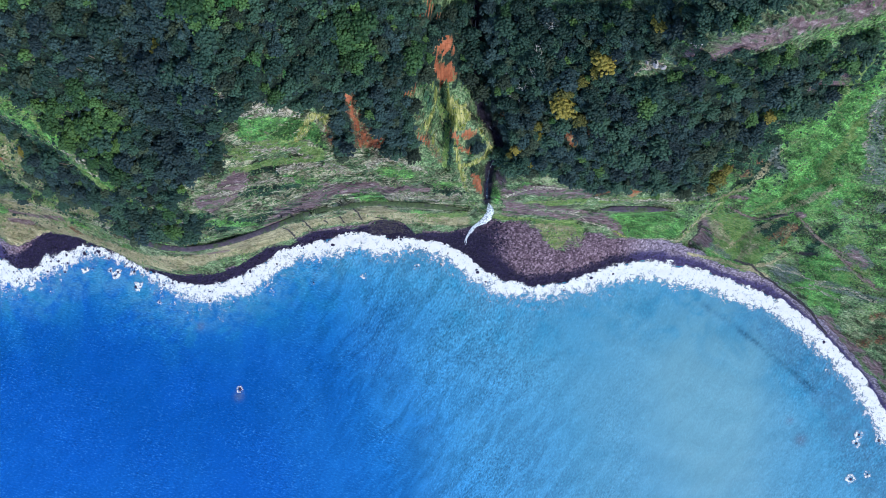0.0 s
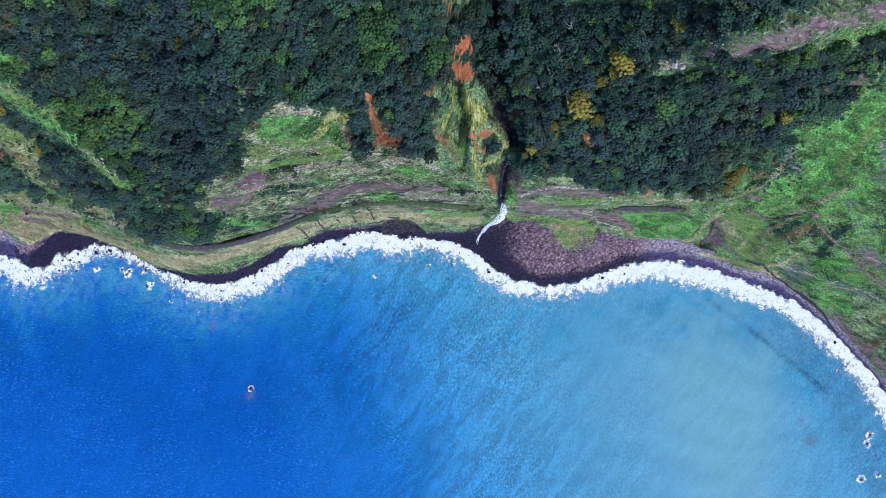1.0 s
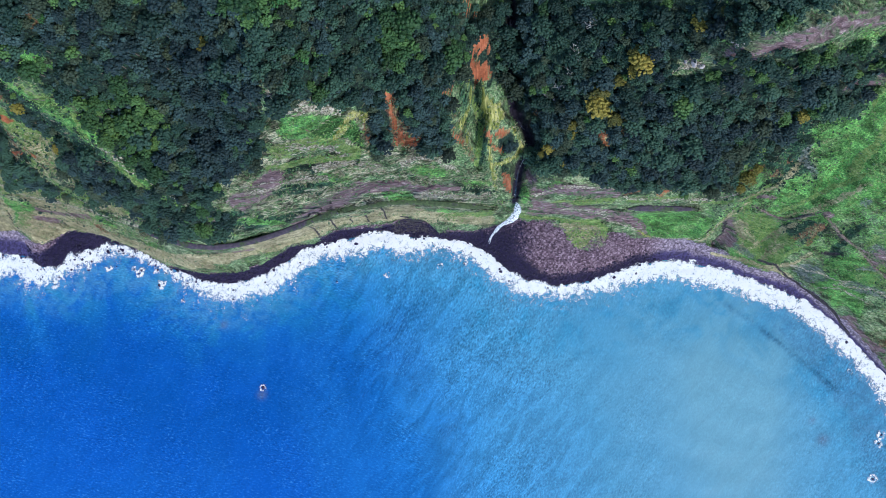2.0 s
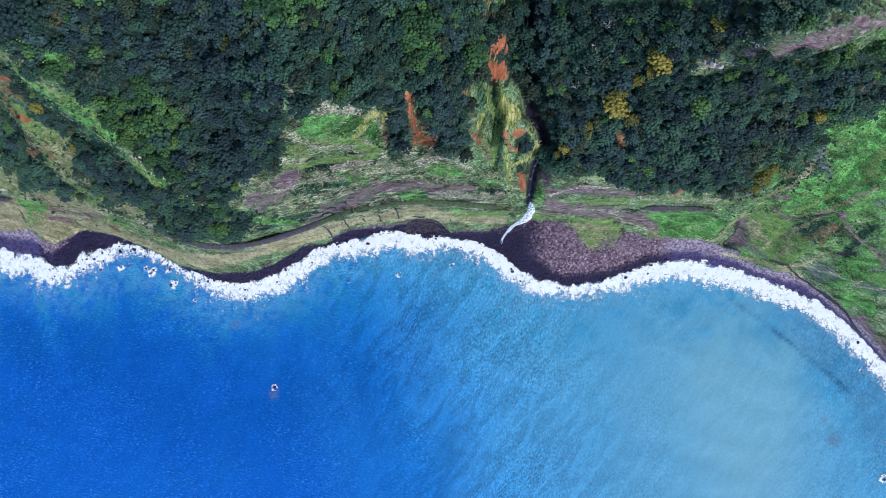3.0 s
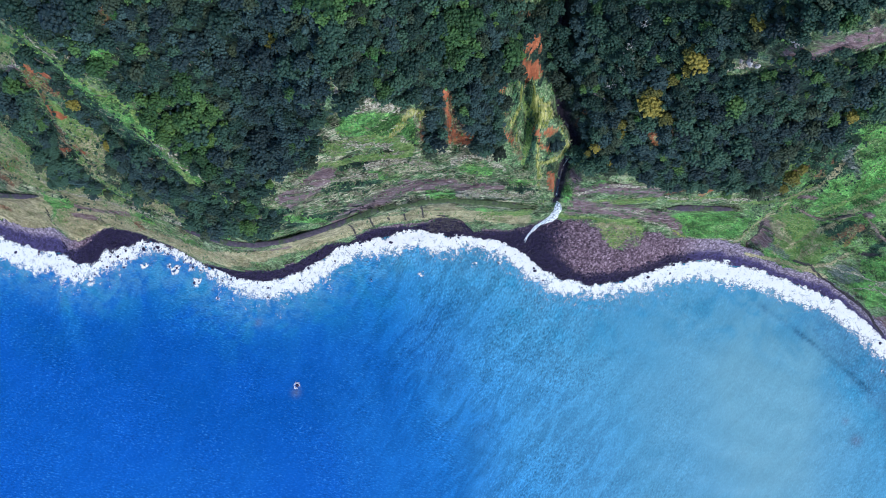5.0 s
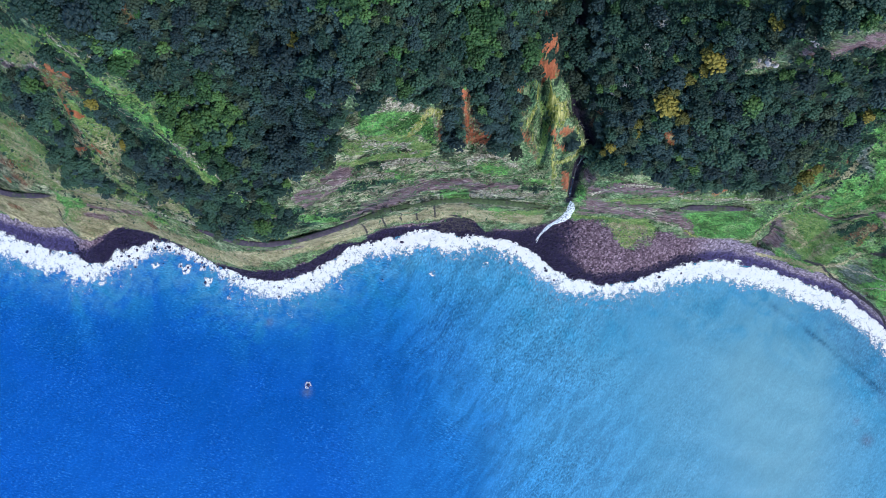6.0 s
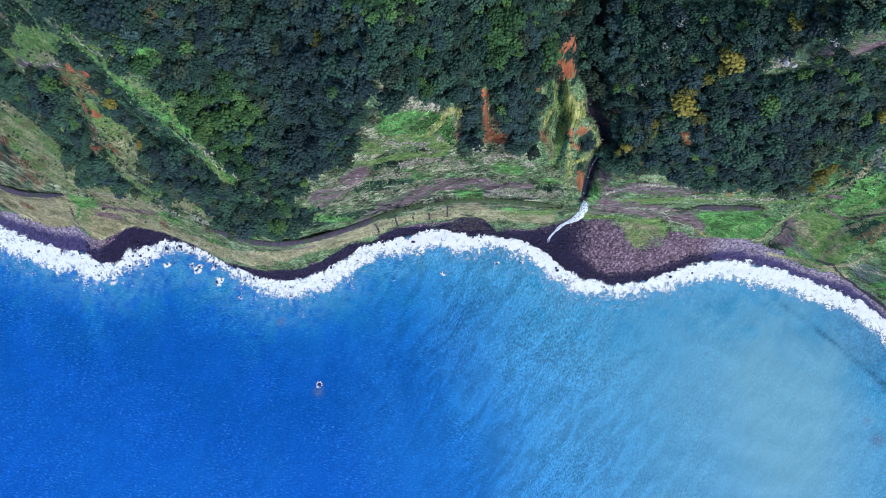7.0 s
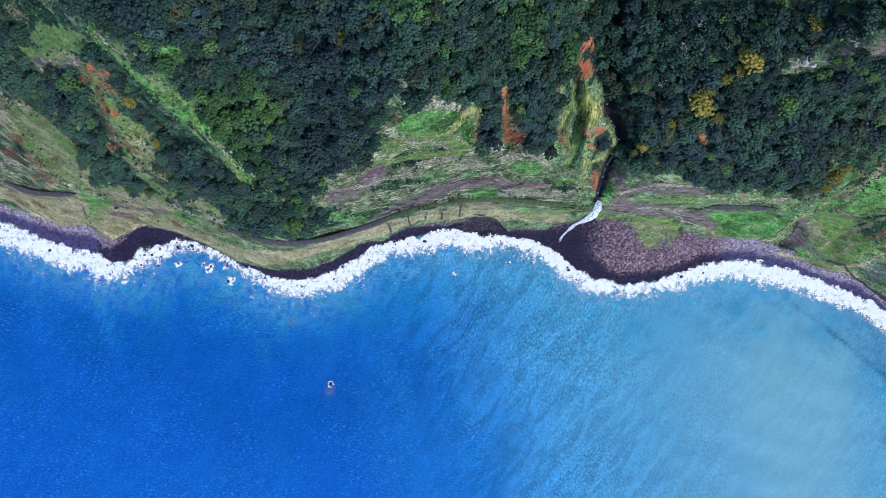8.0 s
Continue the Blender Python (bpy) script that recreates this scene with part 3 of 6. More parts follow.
strip("rim", 0.4, (-231.6, 35.6), (-223.9, 29.4), (-219.4, 25.1), (-198.3, 21.0), (-178.0, 16.0))
strip("rim", 0.4, (-185.2, 22.3), (-169.5, 15.7), (-156.9, 8.2))
strip("bright", 1.1, (-157.8, 59.8), (-151.0, 54.8), (-150.1, 51.9), (-150.6, 48.3), (-142.9, 46.7), (-138.6, 45.7))
strip("rim", 0.4, (-154.8, 59.8), (-149.4, 55.2), (-144.7, 54.9))
strip("grassy", 1.0, (-221.7, 72.9), (-213.1, 63.2), (-208.2, 48.6), (-206.8, 42.3))
strip("grassy", 1.2, (-247.8, 58.7), (-234.7, 52.8), (-223.9, 41.8))
strip("deep", 1.4, (-236.5, 60.7), (-220.3, 54.6), (-220.3, 47.6))
strip("rock", 1.6, (91.5, 63.3), (95.6, 64.1), (107.3, 67.1), (121.2, 71.5), (137.4, 75.9))
area("forest", (105.5, 57.3), (121.2, 60.2), (130.2, 63.1), (143.7, 68.0), (148.8, 66.1), (145.5, 60.8), (146.9, 58.0), (142.4, 53.6), (129.8, 54.1), (120.8, 53.2))
strip("rock", 1.4, (137.0, 60.1), (145.0, 60.6))
area("bright", (147.8, 55.7), (155.9, 63.8), (189.2, 26.6), (173.3, 27.4), (157.2, 34.3), (150.9, 46.1))
strip("grassy", 1.3, (167.3, 55.5), (163.5, 48.6), (163.5, 36.0))
strip("deep", 1.2, (173.4, 46.8), (173.9, 35.6), (175.0, 27.3))
strip("rim", 0.4, (165.8, 52.6), (172.3, 41.5), (181.1, 31.1))
strip("rock", 0.6, (189.2, 2.9), (200.4, -5.7), (213.9, -16.0), (226.8, -22.9))
strip("rock", 1.5, (198.6, -0.8), (209.4, -8.6))
strip("rust", 1.8, (229.2, -36.7), (233.7, -34.6))
strip("rust", 1.6, (231.0, -52.1), (238.6, -49.0))
area("rock", (210.3, -38.2), (214.4, -37.1), (226.1, -50.6), (242.7, -62.2), (248.7, -79.5), (236.4, -63.4), (229.2, -58.8))
strip("rim", 0.4, (198.2, -18.3), (212.1, -21.6), (226.1, -27.7))
area("bright", (185.6, -12.0), (201.3, -17.6), (213.5, -30.8), (204.9, -32.8), (194.1, -21.8))
strip("deep", 1.6, (207.2, -17.6), (223.4, -26.4))
area("forest", (-64.4, 48.9), (-45.7, 53.7), (-40.6, 48.4), (-48.6, 45.0), (-55.2, 43.5), (-59.7, 41.0), (-63.7, 42.4), (-65.1, 44.8))
strip("deep", 1.3, (-1.0, 62.6), (0.6, 53.2), (1.5, 42.4), (2.0, 36.0))
strip("deep", 1.2, (-6.1, 57.8), (-5.2, 53.1))
strip("forest", 1.6, (-13.3, 51.9), (-12.3, 44.3), (-11.1, 37.3))
strip("deep", 1.4, (2.9, 45.0), (2.9, 39.8))
strip("deep", 1.0, (10.1, 37.2), (13.2, 33.0))
strip("deep", 1.0, (-71.0, 29.0), (-57.9, 31.0), (-45.3, 32.8))
strip("deep", 0.8, (-83.5, 21.9), (-70.0, 24.2), (-56.1, 26.1))
strip("deep", 0.9, (-3.9, 26.0), (7.8, 25.2))
strip("deep", 1.2, (-86.7, 13.5), (-75.0, 17.1))
strip("rim", 0.35, (125.9, 5), (132.1, 12), (131.1, 18.1), (125, 22))
strip("dry", 0.7, (125, 22), (136.8, 27.5), (143, 34.7))
strip("dry", 0.7, (131.1, 18.1), (146.8, 6), (151.1, -2.9))
strip("dry", 0.7, (169.1, 27.4), (163.4, 18.1), (160.6, 8.6), (160.6, -4))
strip("dry", 0.7, (145.6, 44.5), (142.5, 37), (138.3, 28.1))
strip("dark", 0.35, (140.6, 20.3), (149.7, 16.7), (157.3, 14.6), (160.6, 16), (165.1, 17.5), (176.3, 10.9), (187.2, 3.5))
area("rock", (136.4, 16.3), (142, 8.4), (147.3, 0.1), (138.7, -0.7), (139.2, 6.3), (137.8, 12.3))
strip("dry", 1.5, (140.2, 13.5), (154.4, 2))
strip("dry", 1.0, (139.2, -3), (153.5, -6.2), (167.2, -10.5), (182.9, -15.5))
strip("dry", 1.2, (163.9, 2.7), (161.5, -6))
strip("straw", 0.4, (93.1, 9.9), (106, 5), (125, 5))
strip("rim", 0.3, (121, 23.5), (112.1, 22.2), (87.9, 23.4))
area("grassy", (138.3, 15.3), (147.8, 19), (164.9, 6.2), (168.7, -8.9), (149.7, -2.9))
area("forest", (74.1, 60.7), (80.1, 63.3), (96.7, 62.4), (123.1, 66.8), (135.9, 61.1), (108.8, 59.1), (86, 56.5))
area("lush", (74.1, 60.7), (80.1, 63.3), (96.7, 62.4), (123.1, 66.8), (135.9, 61.1), (108.8, 59.1), (86, 56.5))
area("dry", (-289.2, 31.4), (-279.3, 28.0), (-269.8, 23.7), (-246.0, 23.9), (-243.6, 19.2), (-250.3, 9.0), (-271.7, 9.1), (-285.0, 15.9), (-297.3, 26.5))
area("dry", (-240.8, 19.3), (-225.6, 18.7), (-217.0, 12.1), (-223.7, 8.2), (-239.8, 2.8), (-248.4, 8.9))
strip("dry", 2.0, (-211.8, 13.7), (-196.1, 7.7), (-180.9, 3.1), (-165.7, -2.8), (-152.0, -10.8))
strip("dry", 1.2, (-237.5, 36.8), (-230.3, 30.7), (-223.7, 25.5), (-204.7, 21.3), (-193.3, 18.3))
strip("dry", 1.0, (-194.7, 17.1), (-166.7, 18.5), (-160.0, 13.3))
strip("dry", 1.2, (-250.8, 35.7), (-241.3, 33.2), (-236.0, 28.5))
strip("dry", 1.0, (-252.7, 57.5), (-239.4, 52.4), (-232.7, 48.5))
strip("rust", 1.8, (-254.6, 40.7), (-246.5, 36.8))
strip("rust", 1.6, (-249.8, 34.0), (-252.7, 29.9))
strip("rust", 1.4, (-260.3, 50.0), (-253.1, 46.9))
strip("rust", 1.2, (-274.0, 44.2), (-265.5, 41.9))
strip("rust", 1.0, (-265.5, 33.1), (-262.6, 32.6))
strip("rust", 1.2, (-194.2, 10.4), (-192.3, 8.7))
strip("rust", 1.0, (-277.4, 19.8), (-271.7, 18.6))
strip("rust", 0.9, (-196.1, 39.8), (-194.2, 37.8))
strip("rust", 1.0, (-186.6, 40.2), (-184.7, 37.2))
area("grassy", (-252.7, 57.5), (-226.1, 54.3), (-219.4, 48.1), (-213.2, 37.1), (-203.3, 29.3), (-188.5, 21.8), (-189.5, 19.5), (-217.5, 24.4), (-238.4, 28.5), (-249.5, 39.4), (-255.0, 50.9))
strip("grassy", 2.2, (-176.2, 53.5), (-178.4, 45.5), (-173.8, 42.1), (-173.8, 30.4), (-169.5, 23.1))
strip("grassy", 1.5, (-186.2, 40.1), (-186.6, 31.0), (-188.5, 21.8))
area("bright", (-237.5, 27.1), (-232.2, 23.3), (-221.8, 22.2), (-234.6, 16.6), (-246.5, 10.6), (-244.6, 18.3))
area("lush", (-139.6, 44.8), (-128.7, 49.2), (-116.8, 46.9), (-109.2, 44.2), (-104.3, 41.7), (-119.5, 33.2), (-126.8, 23.8), (-131.5, 30.9), (-137.4, 37.1))
strip("bright", 1.0, (-152.0, 52.1), (-144.8, 46.3), (-139.6, 41.3), (-135.4, 33.8), (-128.2, 26.2))
strip("rim", 0.4, (-136.8, 35.4), (-130.3, 28.4), (-124.9, 24.7))
strip("rock", 1.2, (94.3, 64.3), (106.4, 65.9))
strip("rock", 1.3, (104.5, 68.1), (123.3, 72.0))
strip("rock", 1.3, (128.8, 72.9), (133.3, 74.8))
strip("silver", 0.8, (81.5, 64.2), (93.6, 64.3), (105.5, 67.8), (116.4, 71.2), (125.4, 74.0))
area("forest", (130.7, 69.1), (140.2, 70.5), (144.9, 68.2), (146.8, 62.9), (140.5, 63.2))
area("deep", (119.7, 60.7), (138.3, 59.7), (153.0, 52.1), (142.5, 51.7), (131.5, 55.9))
strip("grassy", 1.6, (124.5, 52.1), (130.2, 55.2))
strip("grassy", 1.4, (116.9, 47.7), (118.8, 38.5), (118.3, 30.5))
area("silver", (162.3, 55.3), (166.3, 56.8), (188.1, 27.6), (179.1, 28.0), (172.9, 41.5))
strip("grassy", 1.6, (164.9, 44.3), (165.3, 33.2))
strip("grassy", 1.2, (148.7, 66.3), (148.2, 60.4), (150.6, 55.0))
strip("silver", 1.4, (140.2, 42.8), (152.0, 32.2))
strip("deep", 1.5, (122.6, 45.1), (133.5, 39.0), (142.5, 39.8))
strip("rust", 2.0, (166.3, 5.8), (169.1, 11.1))
strip("silver", 2.4, (182.0, -9.6), (191.5, -16.5))
strip("silver", 1.5, (199.5, -10.2), (205.2, -10.2))
strip("silver", 2.0, (196.2, 1.2), (210.9, -8.9))
strip("silver", 1.4, (201.4, -18.4), (215.7, -23.6), (229.0, -27.5))
strip("silver", 2.0, (211.9, -39.1), (220.4, -45.0))
strip("silver", 1.2, (144.9, 2.6), (157.7, -5.4))
strip("silver", 1.5, (176.3, 21.5), (178.6, 20.4))
strip("silver", 1.5, (193.4, 18.7), (198.1, 17.0))
strip("rust", 2.4, (232.8, -52.7), (239.1, -48.8))
strip("dry", 1.6, (230.9, -37.4), (233.7, -35.9))
# the same slit's shadow once more, painted in dark scrub colour
strip("deep", 0.9, (183.4, -2.3), (189.1, -2.3))
strip("deep", 1.0, (193.4, 10.5), (199.1, 10.7))
strip("deep", 0.8, (163.0, 6.5), (164.4, 9.5))
strip("dry", 0.6, (156.8, 15.9), (166.2, 20.9), (171.0, 28.1))
strip("rim", 0.35, (197.2, -18.9), (207.1, -25.2))
strip("dry", 0.8, (128.3, 2.7), (134.5, 16.5), (133.5, 22.8))
strip("dry", 1.0, (149.2, -1.6), (157.3, 3.8), (160.6, 11.3))
strip("dry", 1.4, (167.2, -10.0), (177.2, -8.4), (178.2, -1.7))
area("bright", (161.1, 29.3), (173.4, 33.4), (185.5, 21.9), (172.5, 16.5), (165.8, 21.7))
area("bright", (185.8, -5.5), (191.5, -1.5), (207.1, -12.3), (217.1, -38.4), (203.8, -27.9))
# open heath between the woods at the far end
area("heath", (-174.8, 58.1), (-165.7, 57.3), (-170.0, 48.2), (-166.2, 35.3), (-164.8, 19.1), (-197.6, 16.5), (-191.9, 28.3), (-188.5, 38.2), (-185.7, 49.9))
area("heath", (-159.1, 65.5), (-150.5, 63.1), (-143.6, 51.9), (-139.1, 45.4), (-133.0, 34.0), (-124.9, 25.0), (-134.9, 22.4), (-147.2, 33.9), (-158.6, 43.5), (-162.4, 54.0), (-163.0, 60.6))
area("deep", (-159.1, 65.5), (-150.5, 63.1), (-143.6, 51.9), (-139.1, 45.4), (-133.0, 34.0), (-124.9, 25.0), (-134.9, 22.4), (-147.2, 33.9), (-158.6, 43.5), (-162.4, 54.0), (-163.0, 60.6))
area("heath", (-234.1, 61.8), (-220.4, 54.6), (-222.7, 41.0), (-221.3, 31.3), (-199.9, 22.7), (-177.6, 16.9), (-189.5, 11.4), (-235.6, 17.0), (-265.0, 24.2), (-281.6, 29.2))
area("heath", (-197.6, 73.9), (-164.8, 60.6), (-169.1, 57.9), (-201.4, 65.4), (-226.1, 67.7), (-218.9, 74.3))
area("heath", (-168.1, 18.9), (-162.9, 11.1), (-153.9, 8.0), (-141.0, 4.3), (-123.0, 8.1), (-127.3, -0.4), (-143.4, -0.7), (-161.9, 3.8), (-171.9, 12.3))
COVER["forest"] *= 1 - 0.95 * COVER.pop("heath")
strip("forest", 3.0, (-196.6, 60.4), (-207.1, 54.1), (-204.2, 41.5), (-200.4, 30.6), (-202.8, 25.1))
strip("forest", 2.2, (-163.6, 58.3), (-165.7, 54.2), (-168.6, 46.2), (-165.7, 38.4))
area("forest", (-162.4, 42.1), (-151.5, 32.6), (-152.0, 22.0), (-171.9, 21.1), (-171.9, 30.7))
strip("grassy", 1.8, (-174.4, 57.4), (-176.9, 50.1), (-176.7, 41.9), (-173.8, 30.8), (-174.8, 20.4))
strip("grassy", 1.6, (-202.8, 73.1), (-181.4, 63.0), (-216.6, 72.4))
strip("dry", 1.0, (-196.6, 67.0), (-178.6, 61.9))
strip("bright", 0.8, (-156.0, 60.8), (-154.3, 54.9), (-146.3, 47.3), (-143.9, 40.4), (-138.7, 31.1))
strip("lush", 2.2, (-131.5, 47.4), (-118.7, 46.6), (-123.5, 39.3))
strip("rust", 1.4, (-180.9, 60.2), (-175.2, 55.2), (-178.1, 51.1))
strip("red", 0.8, (-182.4, 49.3), (-177.6, 46.7))
strip("rust", 1.0, (-192.3, 43.9), (-184.7, 38.1))
strip("dry", 1.0, (-242.7, 56.4), (-232.2, 47.6), (-226.1, 35.5))
strip("dry", 1.0, (-222.3, 25.8), (-202.3, 20.7), (-178.6, 16.0))
strip("rust", 1.5, (-254.1, 39.3), (-238.4, 38.3))
strip("rust", 1.2, (-254.1, 32.8), (-250.3, 30.7))
strip("rust", 0.9, (-253.1, 48.9), (-245.5, 47.2))
strip("rust", 1.0, (-192.3, 11.4), (-191.4, 8.6))
strip("rust", 1.0, (-278.3, 21.5), (-274.0, 19.0))
strip("bright", 1.0, (-155.3, 11.9), (-143.9, 5.3), (-136.3, -0.5))
strip("bright", 1.2, (-202.8, 14.7), (-186.2, 12.8))
strip("bright", 1.6, (-134.4, 34.0), (-128.7, 26.1), (-123.5, 19.0), (-116.8, 12.4))
strip("grassy", 1.5, (-133.9, 30.4), (-127.7, 21.2), (-120.6, 13.6))
strip("rim", 0.35, (-129.6, 31.3), (-124.4, 23.4), (-116.8, 15.9))
strip("grassy", 1.6, (-180.0, 37.2), (-177.6, 29.4), (-167.6, 19.6), (-154.8, 12.1))
strip("dry", 0.8, (-179.0, 21.9), (-163.8, 15.1), (-145.8, 9.1))
area("grassy", (49.0, 15.9), (63.2, 15.8), (76.0, 11.6), (78.4, 4.6), (71.3, 7.1), (64.2, -0.8), (58.9, 3.3), (53.2, 7.3))
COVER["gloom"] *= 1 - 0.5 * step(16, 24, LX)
# the high ground beyond is wooded, with scrub on its steps
COVER["forest"] = np.maximum(COVER["forest"], step(212, 222, LZ) * (rough(LX, LY, 0, 90, 51, 3) > -0.25))
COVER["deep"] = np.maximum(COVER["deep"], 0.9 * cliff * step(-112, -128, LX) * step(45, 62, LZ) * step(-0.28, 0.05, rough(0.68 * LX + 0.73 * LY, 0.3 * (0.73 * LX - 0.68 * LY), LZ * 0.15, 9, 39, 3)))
# slanting ribs of grass and strips of dark scrub over the slopes at both ends
open_slope = cliff * (1 - COVER["forest"]) * step(18, 40, LZ) * step(215, 195, LZ)
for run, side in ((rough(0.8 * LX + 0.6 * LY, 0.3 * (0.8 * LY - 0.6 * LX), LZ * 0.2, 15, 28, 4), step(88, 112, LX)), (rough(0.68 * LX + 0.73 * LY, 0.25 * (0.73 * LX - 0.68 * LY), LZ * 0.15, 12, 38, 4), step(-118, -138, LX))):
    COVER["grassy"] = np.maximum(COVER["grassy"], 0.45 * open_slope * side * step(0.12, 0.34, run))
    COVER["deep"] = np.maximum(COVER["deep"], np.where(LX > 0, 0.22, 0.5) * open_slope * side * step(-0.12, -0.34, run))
    COVER["rim"] = np.maximum(COVER["rim"], 0.25 * open_slope * side * step(0.035, 0.01, np.abs(run - 0.16)))
for kind in ("dry", "bright", "rock", "lush", "rust", "silver"):
    for _ in range(2):
        c = COVER[kind]
        c[1:-1, 1:-1] = 0.4 * c[1:-1, 1:-1] + 0.15 * (c[:-2, 1:-1] + c[2:, 1:-1] + c[1:-1, :-2] + c[1:-1, 2:])
COVER["bright"] = np.maximum(COVER["bright"], 0.5 * open_slope * step(104, 128, LX) * (1 - COVER["deep"]))
for kind in ("straw", "red", "rock", "bright", "dark", "grassy", "rim", "rust"):
    COVER["deep"] = COVER["deep"] * (1 - 0.9 * COVER[kind])
    COVER["forest"] = COVER["forest"] * (1 - 0.9 * COVER[kind])
d, along = from_line(LX, LY, STREAM)
COVER["forest"] = np.maximum(COVER["forest"], step(10, 8, d) * (LX > np.interp(LY, [20, 29, 36, 42, 50, 56, 70, 93, 120], [21, 20, 21, 24.3, 21.5, 16, 12.3, 11.4, 11])) * (LY > 38))
COVER["lip"] = step(0.72, 0.95, strata) * step(0.2, 1.2, LEDGE) * (1 - COVER["forest"]) * (1 - ROAD_SHARE) * cliff * np.clip(rough(LX, LY, LZ, 9, 29, 3) * 2 + 0.6, 0, 1) * (0.35 + 0.65 * np.exp(-(((LX + 40) / 65) ** 2)))
COVER["ragged"] = cliff * (0.3 + 0.7 * np.exp(-(((LX + 45) / 58) ** 6)) * step(46, 40, LY) * step(45, 65, LZ) * step(190, 160, LZ))
low_end = step(-150, -172, LX) * (1 - COVER["forest"]) * step(150, 110, LZ)
COVER["ragged"] = np.maximum(COVER["ragged"], 0.8 * cliff * low_end)
COVER["dry"] = np.maximum(COVER["dry"], 0.62 * cliff * low_end * step(-0.1, 0.25, rough(LX + LY, 0.4 * (LX - LY), 0, 11, 57, 4)))
spine = step(-16, -10, LX) * step(26, 20, LX) * step(29, 34, LY)
COVER["lip"] *= (1 - spine) * (1 - 0.7 * step(84, 110, LX))
COVER["ragged"] *= 1 - 0.85 * spine
COVER["lip"] = np.maximum(COVER["lip"], COVER["rim"])
COVER["across"] = LY - np.interp(LX, [-330, -120, -90, -45, -25, 10, 40, 90, 130, 260], [100, 0, 2, 19, 22, 18, 14, 14, 0, -60])
# wet stream bed; the wide dark band also paints the gorge's shade
COVER["wet"] = step(2.8, 1.5, d) * step(19, 22, LY)
toe_at = np.interp(LX, TOE_X, TOE_Y)
COVER["beach"] = np.maximum(step(0.8, -0.8, WARP_Y - toe_at - 0.5), step(1, -1, LZ)) * step(26, 20, LZ)
COVER["dry"] *= 1 - 0.5 * COVER["beach"] * step(30, 40, LX) * step(95, 85, LX)
COVER["beach"] *= (1 - COVER["dry"]) * (1 - 0.7 * COVER["grassy"] * step(40, 50, LX) * step(100, 90, LX))
# wet shore, plus cliff shade painted along the foot and beside the fall
dry_from = np.interp(LX, [-320, -245, -225, 10, 30, 45, 90, 110], [2.3, 2.3, 5.5, 9.0, 6.0, 2.5, 2.1, 1.9])
COVER["damp"] = np.maximum(step(dry_from + 1.0, dry_from - 0.6, LZ + 0.6 * rough(LX, LY, 0, 4, 61, 3)), np.exp(-(((LX - 17) / 17) ** 4 + ((LY - 2) / 13) ** 4)))

